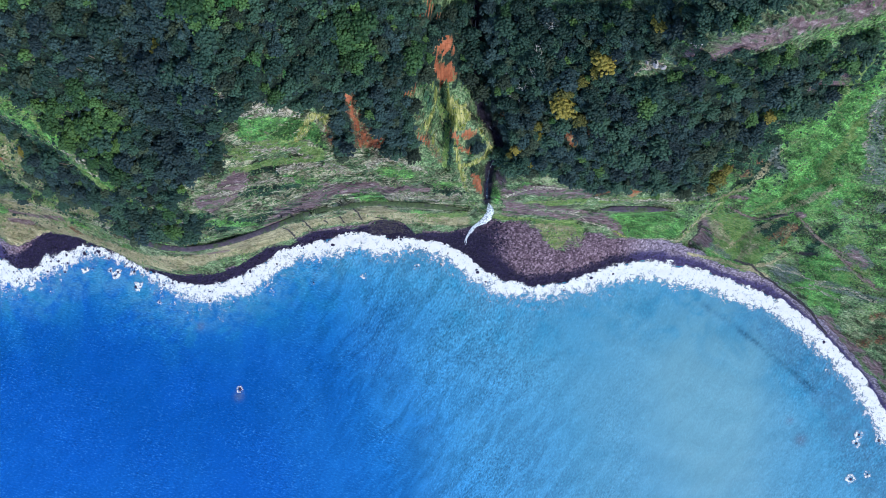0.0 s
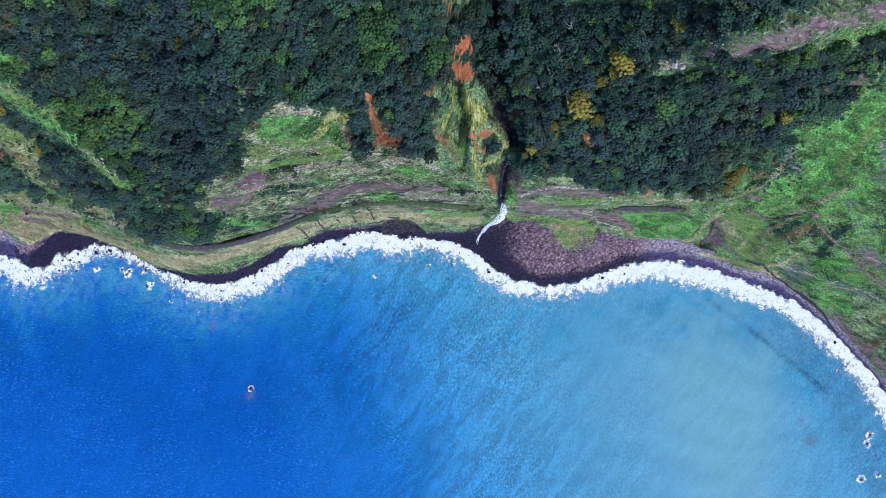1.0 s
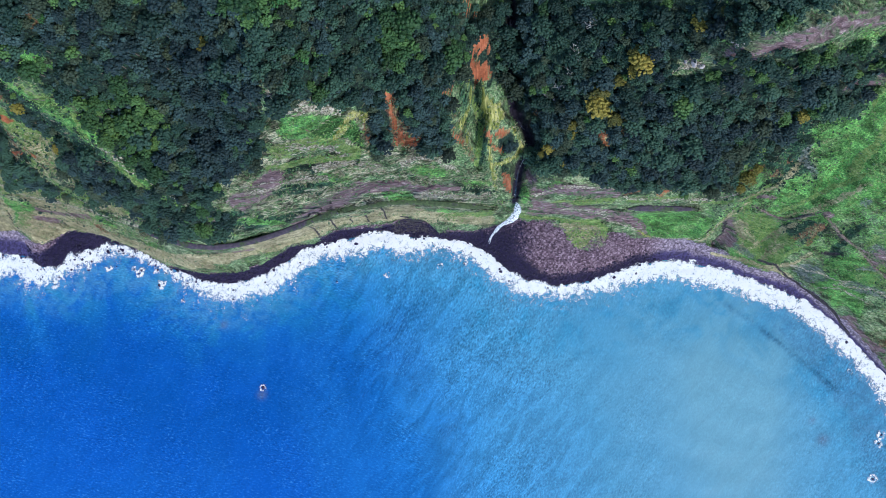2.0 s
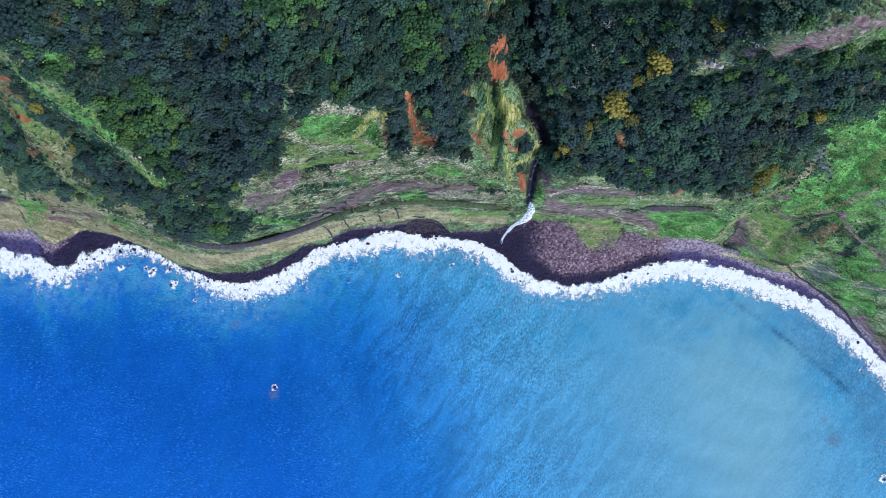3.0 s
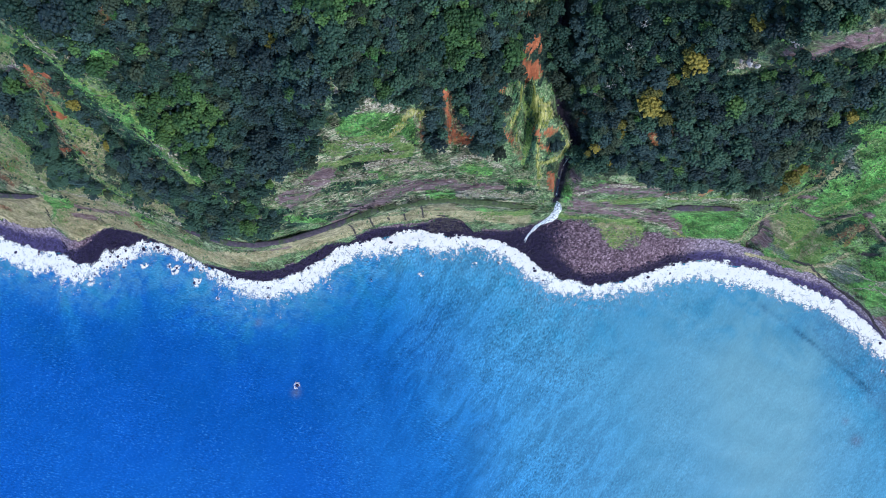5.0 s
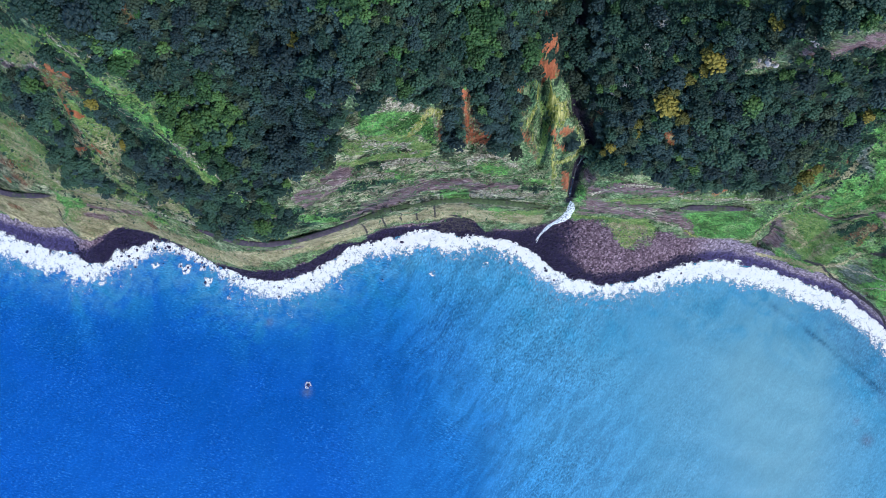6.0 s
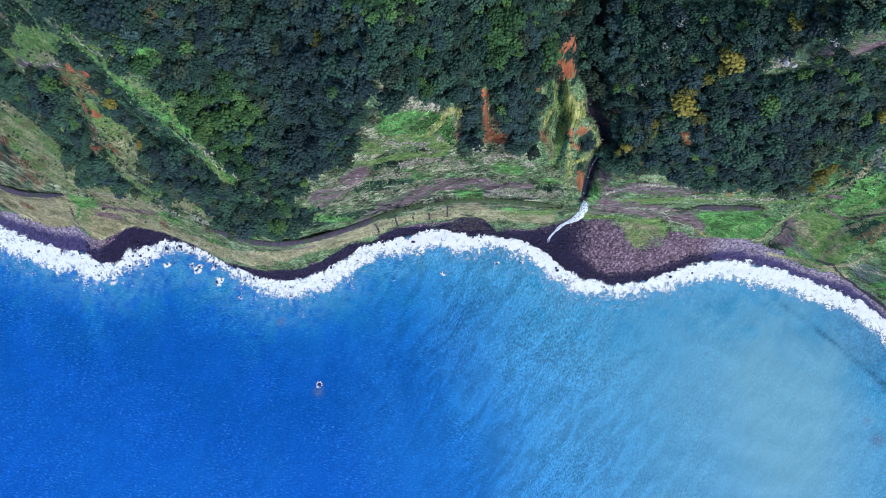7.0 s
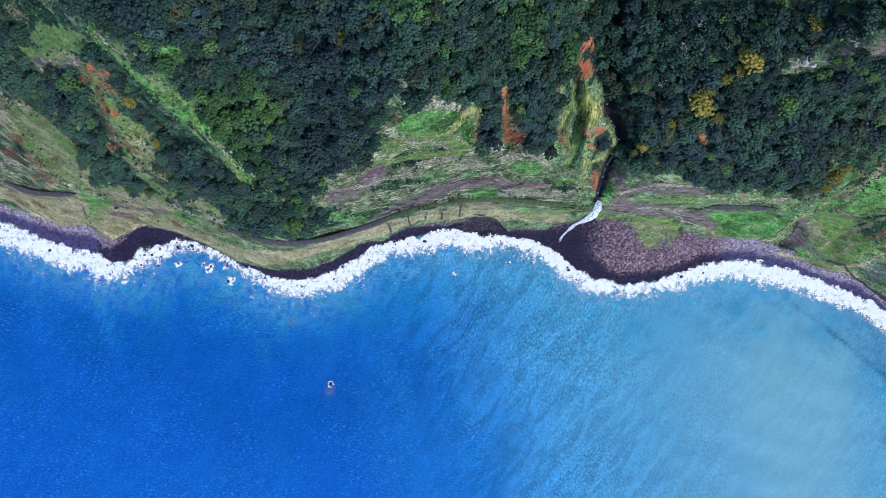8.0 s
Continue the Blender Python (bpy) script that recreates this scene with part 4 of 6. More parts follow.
# ---- materials ----
class Nodes:
    """A small builder of node materials."""

    def __init__(self, name):
        self.mat = bpy.data.materials.new(name)
        self.mat.use_nodes = True
        self.n, self.l = self.mat.node_tree.nodes, self.mat.node_tree.links
        self.bsdf = self.n["Principled BSDF"]
        self.place = self.n.new("ShaderNodeNewGeometry").outputs["Position"]

    def put(self, socket, value):
        if isinstance(value, bpy.types.NodeSocket):
            self.l.new(value, socket)
        elif isinstance(value, tuple) and len(value) == 3 and socket.type == "RGBA":
            socket.default_value = (*value, 1)
        else:
            socket.default_value = value

    def noise(self, size, detail=4.0, rough=0.55, warp=0.0, scale=(1, 1, 1), turn=0.0, at=None):
        node, co = self.n.new("ShaderNodeTexNoise"), at or self.place
        if scale != (1, 1, 1):
            if turn:
                spin = self.n.new("ShaderNodeVectorRotate")
                spin.rotation_type = "Z_AXIS"
                spin.inputs["Angle"].default_value = turn
                self.l.new(co, spin.inputs["Vector"])
                co = spin.outputs[0]
            m = self.n.new("ShaderNodeMapping")
            m.inputs["Scale"].default_value = scale
            self.l.new(co, m.inputs[0])
            co = m.outputs[0]
        self.l.new(co, node.inputs["Vector"])
        node.inputs["Scale"].default_value, node.inputs["Detail"].default_value = 1.0 / size, detail
        node.inputs["Roughness"].default_value, node.inputs["Distortion"].default_value = rough, warp
        return node.outputs["Fac"]

    def cells(self, size, feature="F1", out="Distance"):
        node = self.n.new("ShaderNodeTexVoronoi")
        node.feature = feature
        self.l.new(self.place, node.inputs["Vector"])
        node.inputs["Scale"].default_value = 1.0 / size
        return node.outputs[out]

    def attr(self, name):
        node = self.n.new("ShaderNodeAttribute")
        node.attribute_name = name
        return node.outputs["Fac"]

    def math(self, op, a, b=0.0, c=0.0):
        node = self.n.new("ShaderNodeMath")
        node.operation = op
        for s, v in zip(node.inputs, (a, b, c)):
            self.put(s, v)
        return node.outputs[0]

    def span(self, v, a, b, lo=0.0, hi=1.0):
        node = self.n.new("ShaderNodeMapRange")
        node.interpolation_type = "SMOOTHSTEP"
        for s, x in zip(node.inputs, (v, a, b, lo, hi)):
            self.put(s, x)
        return node.outputs[0]

    def mix(self, f, a, b, how="MIX"):
        node = self.n.new("ShaderNodeMix")
        node.data_type, node.blend_type = "RGBA", how
        self.put(node.inputs[0], f), self.put(node.inputs[6], a), self.put(node.inputs[7], b)
        return node.outputs[2]

    def ramp(self, v, *stops):
        node = self.n.new("ShaderNodeValToRGB")
        e = node.color_ramp.elements
        while len(e) < len(stops):
            e.new(0.5)
        for el, (p, c) in zip(e, stops):
            el.position, el.color = p, (*c, 1)
        self.l.new(v, node.inputs[0])
        return node.outputs[0]

    def bump(self, height, strength=0.5, distance=0.3):
        node = self.n.new("ShaderNodeBump")
        node.inputs["Strength"].default_value, node.inputs["Distance"].default_value = strength, distance
        self.l.new(height, node.inputs["Height"])
        self.l.new(node.outputs[0], self.bsdf.inputs["Normal"])
        return node.outputs[0]

    def done(self, colour, roughness=0.8, **more):
        self.put(self.bsdf.inputs["Base Color"], colour)
        self.put(self.bsdf.inputs["Roughness"], roughness)
        for k, v in more.items():
            self.put(self.bsdf.inputs[k.replace("_", " ")], v)
        return self.mat


def land_material():
    m = Nodes("ground cover")
    fine, mid, broad = m.noise(0.9, 5, 0.65), m.noise(5, 4), m.noise(28, 3)
    split, flow = m.n.new("ShaderNodeSeparateXYZ"), m.n.new("ShaderNodeCombineXYZ")
    m.l.new(m.place, split.inputs[0])
    for k, v in enumerate((split.outputs[0], m.attr("across"), split.outputs[2])):
        m.l.new(v, flow.inputs[k])
    flow = flow.outputs[0]
    streak = m.noise(2.2, 5, 0.65, 0.6, (0.35, 1.0, 0.8), at=flow)
    scrub = m.ramp(fine, (0.37, (0.022, 0.045, 0.023)), (0.5, (0.074, 0.140, 0.063)), (0.63, (0.20, 0.30, 0.15)))
    golden = m.ramp(fine, (0.37, (0.035, 0.052, 0.026)), (0.5, (0.105, 0.150, 0.066)), (0.63, (0.25, 0.31, 0.15)))
    scrub = m.mix(m.span(m.noise(13, 4, 0.6), 0.5, 0.64, 0, 0.7), scrub, golden)
    ragged = m.attr("ragged")
    scrub = m.mix(m.math("MULTIPLY", m.span(mid, 0.52, 0.64, 0, 0.85), m.span(ragged, 0.3, 0.9, 0.3, 1.0)), scrub, m.ramp(streak, (0.38, (0.022, 0.038, 0.018)), (0.5, (0.12, 0.15, 0.075)), (0.62, (0.42, 0.41, 0.30))))
    scrub = m.mix(m.span(broad, 0.55, 0.72, 0, 0.3), scrub, m.ramp(streak, (0.36, (0.03, 0.032, 0.028)), (0.66, (0.26, 0.24, 0.21))))
    leafy = m.ramp(fine, (0.34, (0.032, 0.100, 0.030)), (0.5, (0.092, 0.260, 0.068)), (0.66, (0.22, 0.46, 0.125)))
    dry = m.ramp(m.math("ADD", m.math("MULTIPLY", streak, 0.25), m.math("ADD", m.math("MULTIPLY", fine, 0.4), m.math("MULTIPLY", m.noise(1.5, 5, 0.65, 0.3, (1.0, 0.5, 0.5)), 0.35))), (0.38, (0.10, 0.105, 0.055)), (0.5, (0.34, 0.30, 0.175)), (0.66, (0.58, 0.515, 0.36)))
    dry = m.mix(m.span(m.noise(4.5, 4, 0.6, 0.5), 0.52, 0.68, 0.0, 0.5), dry, m.ramp(fine, (0.38, (0.05, 0.09, 0.03)), (0.62, (0.20, 0.26, 0.10))))
    hanging = m.noise(1.1, 5, 0.65, 0.6, (1.0, 0.22, 0.12))
    straw = m.ramp(hanging, (0.36, (0.05, 0.09, 0.02)), (0.5, (0.27, 0.30, 0.075)), (0.64, (0.62, 0.58, 0.24)))
    red = m.ramp(m.math("ADD", m.math("MULTIPLY", hanging, 0.6), m.math("MULTIPLY", m.noise(14, 2), 0.4)), (0.3, (0.10, 0.040, 0.024)), (0.47, (0.34, 0.105, 0.050)), (0.62, (0.57, 0.20, 0.105)))
    rock = m.ramp(m.noise(1.8, 7, 0.72, 0.9, (0.3, 1, 1), at=flow), (0.32, (0.06, 0.042, 0.045)), (0.47, (0.19, 0.122, 0.135)), (0.58, (0.30, 0.215, 0.230)), (0.68, (0.54, 0.46, 0.44)))
    rock = m.mix(m.span(m.noise(6, 5, 0.6, 0.6, (0.5, 1, 1), at=flow), 0.50, 0.60, 0.0, 0.85), rock, scrub)
    rock = m.mix(m.span(m.noise(3.2, 4, 0.6, 0.8, (0.3, 1, 1), at=flow), 0.42, 0.34, 0.0, 0.8), rock, (0.035, 0.028, 0.034))
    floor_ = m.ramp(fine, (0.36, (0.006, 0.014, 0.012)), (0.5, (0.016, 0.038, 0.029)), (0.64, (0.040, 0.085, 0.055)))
    shingle = m.ramp(m.cells(1.1, out="Color"), (0.1, (0.052, 0.033, 0.050)), (0.5, (0.125, 0.080, 0.108)), (0.9, (0.30, 0.22, 0.27)))
    shingle = m.mix(m.math("MULTIPLY", m.attr("pale"), 0.8), shingle, m.ramp(m.noise(1.2, 5, 0.7), (0.33, (0.07, 0.055, 0.085)), (0.5, (0.25, 0.21, 0.28)), (0.66, (0.46, 0.40, 0.48))))
    # wet shingle; the same dark colour stands in for the cliff's shade
    shingle = m.mix(m.attr("damp"), shingle, m.mix(m.attr("pale"), (0.016, 0.011, 0.040), (0.052, 0.042, 0.122)))
    shingle = m.mix(1.0, shingle, m.span(m.cells(0.9, out="Color"), 0.15, 0.85, 0.62, 1.42), "MULTIPLY")
    edge = m.math("ADD", m.math("MULTIPLY", m.math("SUBTRACT", fine, 0.5), 1.8), m.math("MULTIPLY", m.math("SUBTRACT", mid, 0.5), 1.2))

    def share(name, lo=0.3, hi=0.7):
        return m.span(m.math("ADD", m.attr(name), edge), lo, hi)

    threads = m.math("ABSOLUTE", m.math("SUBTRACT", m.noise(2.6, 5, 0.62, 1.2, (0.25, 1.0, 0.22), at=flow), 0.5))
    cracks = m.math("ABSOLUTE", m.math("SUBTRACT", m.noise(3.6, 5, 0.62, 1.4, (0.28, 1.0, 0.25), at=flow), 0.5))
    # crevices of the face: their shade is put into the colour
    scrub = m.mix(m.math("MULTIPLY", ragged, m.span(cracks, 0.05, 0.012, 0.0, 0.7)), scrub, (0.010, 0.018, 0.010))
    scrub = m.mix(m.math("MULTIPLY", ragged, m.math("MULTIPLY", m.span(threads, 0.07, 0.015), m.span(m.noise(9, 3), 0.34, 0.52))), scrub, m.ramp(fine, (0.36, (0.16, 0.17, 0.10)), (0.6, (0.50, 0.47, 0.34))))
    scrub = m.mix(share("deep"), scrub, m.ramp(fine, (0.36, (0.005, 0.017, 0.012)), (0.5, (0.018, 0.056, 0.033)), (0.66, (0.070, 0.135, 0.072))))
    clumps = m.noise(5.5, 4, 0.6, 0.7, (0.5, 1.0, 0.5), at=flow)
    scrub = m.mix(1.0, scrub, m.span(clumps, 0.36, 0.63, 0.36, 1.9), "MULTIPLY")
    leafy = m.mix(m.span(m.noise(11, 4, 0.6), 0.5, 0.66, 0.0, 0.7), leafy, golden)
    leafy = m.mix(1.0, leafy, m.span(clumps, 0.36, 0.63, 0.42, 1.75), "MULTIPLY")
    dry = m.mix(1.0, dry, m.span(clumps, 0.34, 0.64, 0.68, 1.4), "MULTIPLY")
    c = m.mix(share("bright"), scrub, leafy)
    c = m.mix(share("grassy"), c, m.ramp(m.math("ADD", m.math("MULTIPLY", streak, 0.5), m.math("MULTIPLY", fine, 0.5)), (0.37, (0.05, 0.10, 0.03)), (0.5, (0.165, 0.265, 0.075)), (0.63, (0.36, 0.46, 0.18))))
    c = m.mix(share("dry"), c, dry)
    c = m.mix(m.math("MULTIPLY", share("silver"), 0.85), c, m.ramp(m.math("ADD", m.math("MULTIPLY", streak, 0.5), m.math("MULTIPLY", fine, 0.5)), (0.38, (0.035, 0.052, 0.048)), (0.5, (0.12, 0.155, 0.145)), (0.62, (0.34, 0.36, 0.34))))
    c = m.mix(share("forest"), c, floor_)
    c = m.mix(share("rock"), c, rock)
    c = m.mix(m.math("MULTIPLY", share("rust"), m.span(hanging, 0.4, 0.55, 0.35, 0.9)), c, m.ramp(fine, (0.35, (0.05, 0.032, 0.022)), (0.5, (0.15, 0.068, 0.043)), (0.65, (0.36, 0.145, 0.082))))
    c = m.mix(m.span(m.math("ADD", m.attr("lip"), edge), 0.35, 0.8), c, m.ramp(fine, (0.38, (0.10, 0.095, 0.065)), (0.5, (0.33, 0.30, 0.235)), (0.62, (0.64, 0.59, 0.49))))
    c = m.mix(share("straw"), c, straw)
    c = m.mix(m.math("MULTIPLY", share("red"), m.span(m.noise(3.2, 5, 0.65, 0.5, (1.0, 0.4, 0.4)), 0.36, 0.52, 0.25, 1.0)), c, red)
    c = m.mix(share("beach", 0.4, 0.6), c, shingle)
    # dark: black rock and trail, also shade painted into gullies and slits
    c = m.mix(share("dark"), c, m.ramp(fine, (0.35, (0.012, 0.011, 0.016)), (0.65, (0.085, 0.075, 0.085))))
    # wet rock, coloured near-black for the shade in the gorge as well
    c = m.mix(m.attr("wet"), c, m.ramp(fine, (0.4, (0.008, 0.007, 0.016)), (0.62, (0.035, 0.030, 0.055))))
    h = m.math("ADD", m.math("MULTIPLY", streak, 1.2), m.math("MULTIPLY", fine, 0.8))
    h = m.math("ADD", h, m.math("MULTIPLY", ragged, m.math("ADD", m.span(cracks, 0.07, 0.01, 0.0, -0.8), m.span(threads, 0.07, 0.01, 0.0, 0.8))))
    m.bump(h, 0.9, 1.3)
    return m.done(c, m.span(m.attr("damp"), 0, 1, 0.9, 0.55), Specular_IOR_Level=0.2)


def leaf_material(name, dark, mid, light, gloss=0.55, turn=None):
    m = Nodes(name)
    geo = m.n.new("ShaderNodeNewGeometry").outputs["Random Per Island"]
    own = m.n.new("ShaderNodeObjectInfo").outputs["Random"]
    v = m.math("ADD", m.math("MULTIPLY", geo, 0.16), m.math("MULTIPLY", m.math("ADD", m.attr("tone"), own), 0.54))
    c = m.ramp(v, (0.1, dark), (0.45, mid), (0.85, light))
    leafage = m.noise(0.42, 3, 0.6)
    c = m.mix(m.span(leafage, 0.54, 0.36, 0.0, 0.5), c, dark)
    c = m.mix(m.span(leafage, 0.52, 0.66, 0.0, 0.32), c, light)
    m.bump(leafage, 0.8, 0.35)
    if turn:
        c = m.mix(m.span(m.noise(15, 3, 0.55), 0.46, 0.62), c, m.mix(1.0, c, turn, "MULTIPLY"))
    return m.done(c, gloss, Specular_IOR_Level=0.25)


LAND = land_material()
LEAF = leaf_material("laurel leaves", (0.008125, 0.02625, 0.02125), (0.01391, 0.04429, 0.03193), (0.04048, 0.09568, 0.06072))
LEAF_BLUE = leaf_material("dark heath leaves", (0.00875, 0.02188, 0.02563), (0.01463, 0.03657, 0.03914), (0.03864, 0.08188, 0.0782))
LEAF_LUSH = leaf_material("light green leaves", (0.01125, 0.04, 0.015), (0.02678, 0.07828, 0.02575), (0.0736, 0.1638, 0.04968), turn=(1.2, 1.05, 0.9))
LEAF_WARM = leaf_material("bronze-green leaves", (0.01125, 0.0225, 0.015), (0.02472, 0.04326, 0.02678), (0.05704, 0.08648, 0.05152))
LEAF_FRESH = leaf_material("fresh green leaves", (0.010, 0.045, 0.015), (0.030, 0.120, 0.034), (0.090, 0.25, 0.075), turn=(1.3, 1.0, 0.9))
LEAF_SCRUB = leaf_material("scrub leaves", (0.018, 0.045, 0.024), (0.050, 0.115, 0.060), (0.130, 0.22, 0.125), turn=(1.35, 1.1, 0.85))
LEAF_YELLOW = leaf_material("yellow flowering crown", (0.05, 0.06, 0.016), (0.17, 0.155, 0.03), (0.40, 0.31, 0.06))
LEAF_FERN = leaf_material("bright fern leaves", (0.022, 0.072, 0.024), (0.064, 0.178, 0.050), (0.17, 0.34, 0.100), turn=(1.4, 1.05, 0.9))
BLADE_DRY = leaf_material("dry grass", (0.14, 0.15, 0.07), (0.28, 0.29, 0.15), (0.52, 0.50, 0.34))
BLADE_OLIVE = leaf_material("olive grass", (0.11, 0.115, 0.055), (0.26, 0.25, 0.135), (0.44, 0.41, 0.26))
BLADE_GREEN = leaf_material("green grass", (0.018, 0.08, 0.022), (0.060, 0.23, 0.05), (0.17, 0.40, 0.14))


def bark_material():
    m = Nodes("bark")
    return m.done(m.ramp(m.noise(0.25, 5, 0.6, 0, (1, 1, 0.25)), (0.3, (0.05, 0.04, 0.032)), (0.7, (0.16, 0.135, 0.11))), 0.9)


def stone_material(name, a, b, c, gloss=0.8):
    m = Nodes(name)
    own = m.n.new("ShaderNodeObjectInfo").outputs["Random"]
    isl = m.n.new("ShaderNodeNewGeometry").outputs["Random Per Island"]
    v = m.math("ADD", m.math("MULTIPLY", m.noise(0.7, 6, 0.65), 0.6), m.math("MULTIPLY", m.math("ADD", own, isl), 0.22))
    m.bump(m.noise(0.4, 6, 0.7), 0.6, 0.2)
    return m.done(m.ramp(v, (0.25, a), (0.5, b), (0.8, c)), gloss, Specular_IOR_Level=0.2)


BARK = bark_material()
BASALT = stone_material("dry basalt", (0.050, 0.032, 0.048), (0.150, 0.100, 0.136), (0.42, 0.33, 0.40))
BASALT_WET = stone_material("wet basalt", (0.007, 0.005, 0.016), (0.017, 0.013, 0.042), (0.05, 0.040, 0.10), 0.4)
LEDGE_ROCK = stone_material("bleached ledge", (0.09, 0.085, 0.06), (0.21, 0.19, 0.145), (0.42, 0.385, 0.31))
PALE = stone_material("pale rock", (0.12, 0.11, 0.115), (0.27, 0.25, 0.26), (0.50, 0.48, 0.49))


def sea_material():
    m = Nodes("sea water")
    murk, near, reef = m.attr("murk"), m.attr("near"), m.attr("reef")
    drift = m.math("MULTIPLY", m.math("SUBTRACT", m.noise(60, 4, 0.5, 0.8), 0.5), 0.22)
    k = m.math("ADD", murk, drift)
    c = m.ramp(k, (0.0, (0.004, 0.094, 0.40)), (0.22, (0.010, 0.138, 0.40)), (0.45, (0.040, 0.228, 0.445)), (0.7, (0.074, 0.272, 0.42)), (1.0, (0.138, 0.325, 0.41)))
    patch = m.span(m.noise(22, 4, 0.6, 1.0), 0.42, 0.65)
    c = m.mix(m.math("MULTIPLY", near, m.span(patch, 0, 1, 0.25, 0.8)), c, (0.017, 0.212, 0.375))
    c = m.mix(m.math("MULTIPLY", m.attr("aerated"), m.span(m.noise(6, 4, 0.6, 0.6), 0.36, 0.62, 0.1, 0.6)), c, (0.085, 0.285, 0.45))
    c = m.mix(m.math("MULTIPLY", m.attr("offing"), m.span(m.noise(45, 4, 0.55, 0.6), 0.35, 0.6, 0.1, 0.6)), c, (0.0008, 0.070, 0.28))
    c = m.mix(m.math("MULTIPLY", reef, m.span(m.noise(5, 5, 0.6), 0.35, 0.6, 0.25, 0.75)), c, (0.050, 0.145, 0.255))
    c = m.mix(m.math("MULTIPLY", m.attr("shoal"), 0.7), c, (0.10, 0.13, 0.20))
    # shadow of the swell's crest, painted as a dark line on the water
    c = m.mix(m.math("MULTIPLY", m.attr("breaker"), m.span(m.noise(3, 4, 0.6), 0.4, 0.6, 0.55, 1.0)), c, (0.005, 0.042, 0.105))
    turned = m.span(m.math("ADD", murk, m.math("MULTIPLY", m.math("SUBTRACT", m.noise(50, 3), 0.5), 0.8)), 0.16, 0.36)
    ripple = m.mix(turned, m.noise(1.3, 3, 0.6, 0.3, (0.75, 1.35, 1), 0.25), m.noise(1.35, 3, 0.6, 0.3, (1.4, 0.75, 1), 0.45))
    chop = m.noise(3.6, 3, 0.6, 0.6, (1.3, 0.7, 1), 0.55)
    crest = m.math("ADD", m.math("MULTIPLY", ripple, 0.78), m.math("MULTIPLY", chop, 0.22))
    gust = m.math("MULTIPLY", m.span(m.noise(70, 3, 0.5, 0.8), 0.38, 0.62, 0.5, 1.0), m.math("MULTIPLY", m.span(murk, 0.55, 0.95, 1.0, 0.22), m.span(murk, 0.02, 0.3, 0.6, 1.0)))
    # lit and dark sides of the ripples, multiplied into the water colour
    shine = m.math("MULTIPLY_ADD", m.math("MULTIPLY", m.math("SUBTRACT", crest, 0.5), gust), 2.8, 1.0)
    swell = m.noise(11, 2, 0.5, 1.2, (1.5, 0.45, 1), 0.6)
    # broad light and dark bands of the swell, painted likewise
    shine = m.math("MULTIPLY", shine, m.math("MULTIPLY_ADD", m.math("MULTIPLY", m.span(swell, 0.34, 0.66, -0.16, 0.16), m.math("MULTIPLY", m.span(murk, 0.5, 0.85, 1.0, 0.25), m.span(murk, 0.08, 0.3, 0.25, 1.0))), 1.0, 1.0))
    c = m.mix(1.0, c, shine, "MULTIPLY")
    # pale highlights painted on the crests
    c = m.mix(m.math("MULTIPLY", m.span(crest, 0.54, 0.68, 0.0, 0.4), gust), c, (0.10, 0.40, 0.64))
    m.bump(m.math("MULTIPLY", crest, gust), 0.9, 1.0)
    return m.done(c, 0.35, IOR=1.33, Specular_IOR_Level=0.1)


def foam_material():
    m = Nodes("sea foam")
    f = m.attr("foam")
    lace = m.math("ADD", m.math("MULTIPLY", m.noise(2.8, 6, 0.65, 0.6), 0.55), m.math("MULTIPLY", m.noise(0.8, 4, 0.6, 0.4), 0.45))
    alpha = m.span(m.math("ADD", m.math("MULTIPLY", m.math("SUBTRACT", lace, 0.5), 3.4), f), 0.3, 0.85)
    web = m.n.new("ShaderNodeTexVoronoi")
    web.feature = "DISTANCE_TO_EDGE"
    warp = m.n.new("ShaderNodeTexNoise")
    warp.inputs["Scale"].default_value, warp.inputs["Detail"].default_value = 0.5, 4
    bend = m.n.new("ShaderNodeVectorMath")
    bend.operation = "MULTIPLY_ADD"
    bend.inputs[1].default_value = (3, 3, 0)
    m.l.new(m.place, warp.inputs["Vector"])
    m.l.new(warp.outputs["Color"], bend.inputs[0])
    m.l.new(m.place, bend.inputs[2])
    m.l.new(bend.outputs[0], web.inputs["Vector"])
    web.inputs["Scale"].default_value = 0.55
    threads = m.math("MULTIPLY", m.span(web.outputs["Distance"], 0.13, 0.02), m.span(m.math("ADD", f, m.math("MULTIPLY", m.math("SUBTRACT", lace, 0.5), 2.2)), 0.16, 0.6, 0.0, 0.5))
    alpha = m.math("MULTIPLY", m.math("MAXIMUM", alpha, threads), m.span(f, 0.03, 0.42, 0.2, 1.0))
    m.bump(lace, 0.5, 0.6)
    m.put(m.bsdf.inputs["Alpha"], alpha)
    return m.done(m.mix(m.span(lace, 0.3, 0.55), (0.60, 0.67, 0.74), (0.78, 0.79, 0.80)), 0.7)


def fall_material():
    m = Nodes("falling water")
    v = m.noise(0.45, 5, 0.65, 0.3, (0.8, 0.8, 0.10))
    m.put(m.bsdf.inputs["Alpha"], m.span(v, 0.34, 0.54, 0.15, 0.97))
    return m.done(m.ramp(v, (0.35, (0.5, 0.55, 0.6)), (0.55, (0.86, 0.87, 0.88))), 0.5)


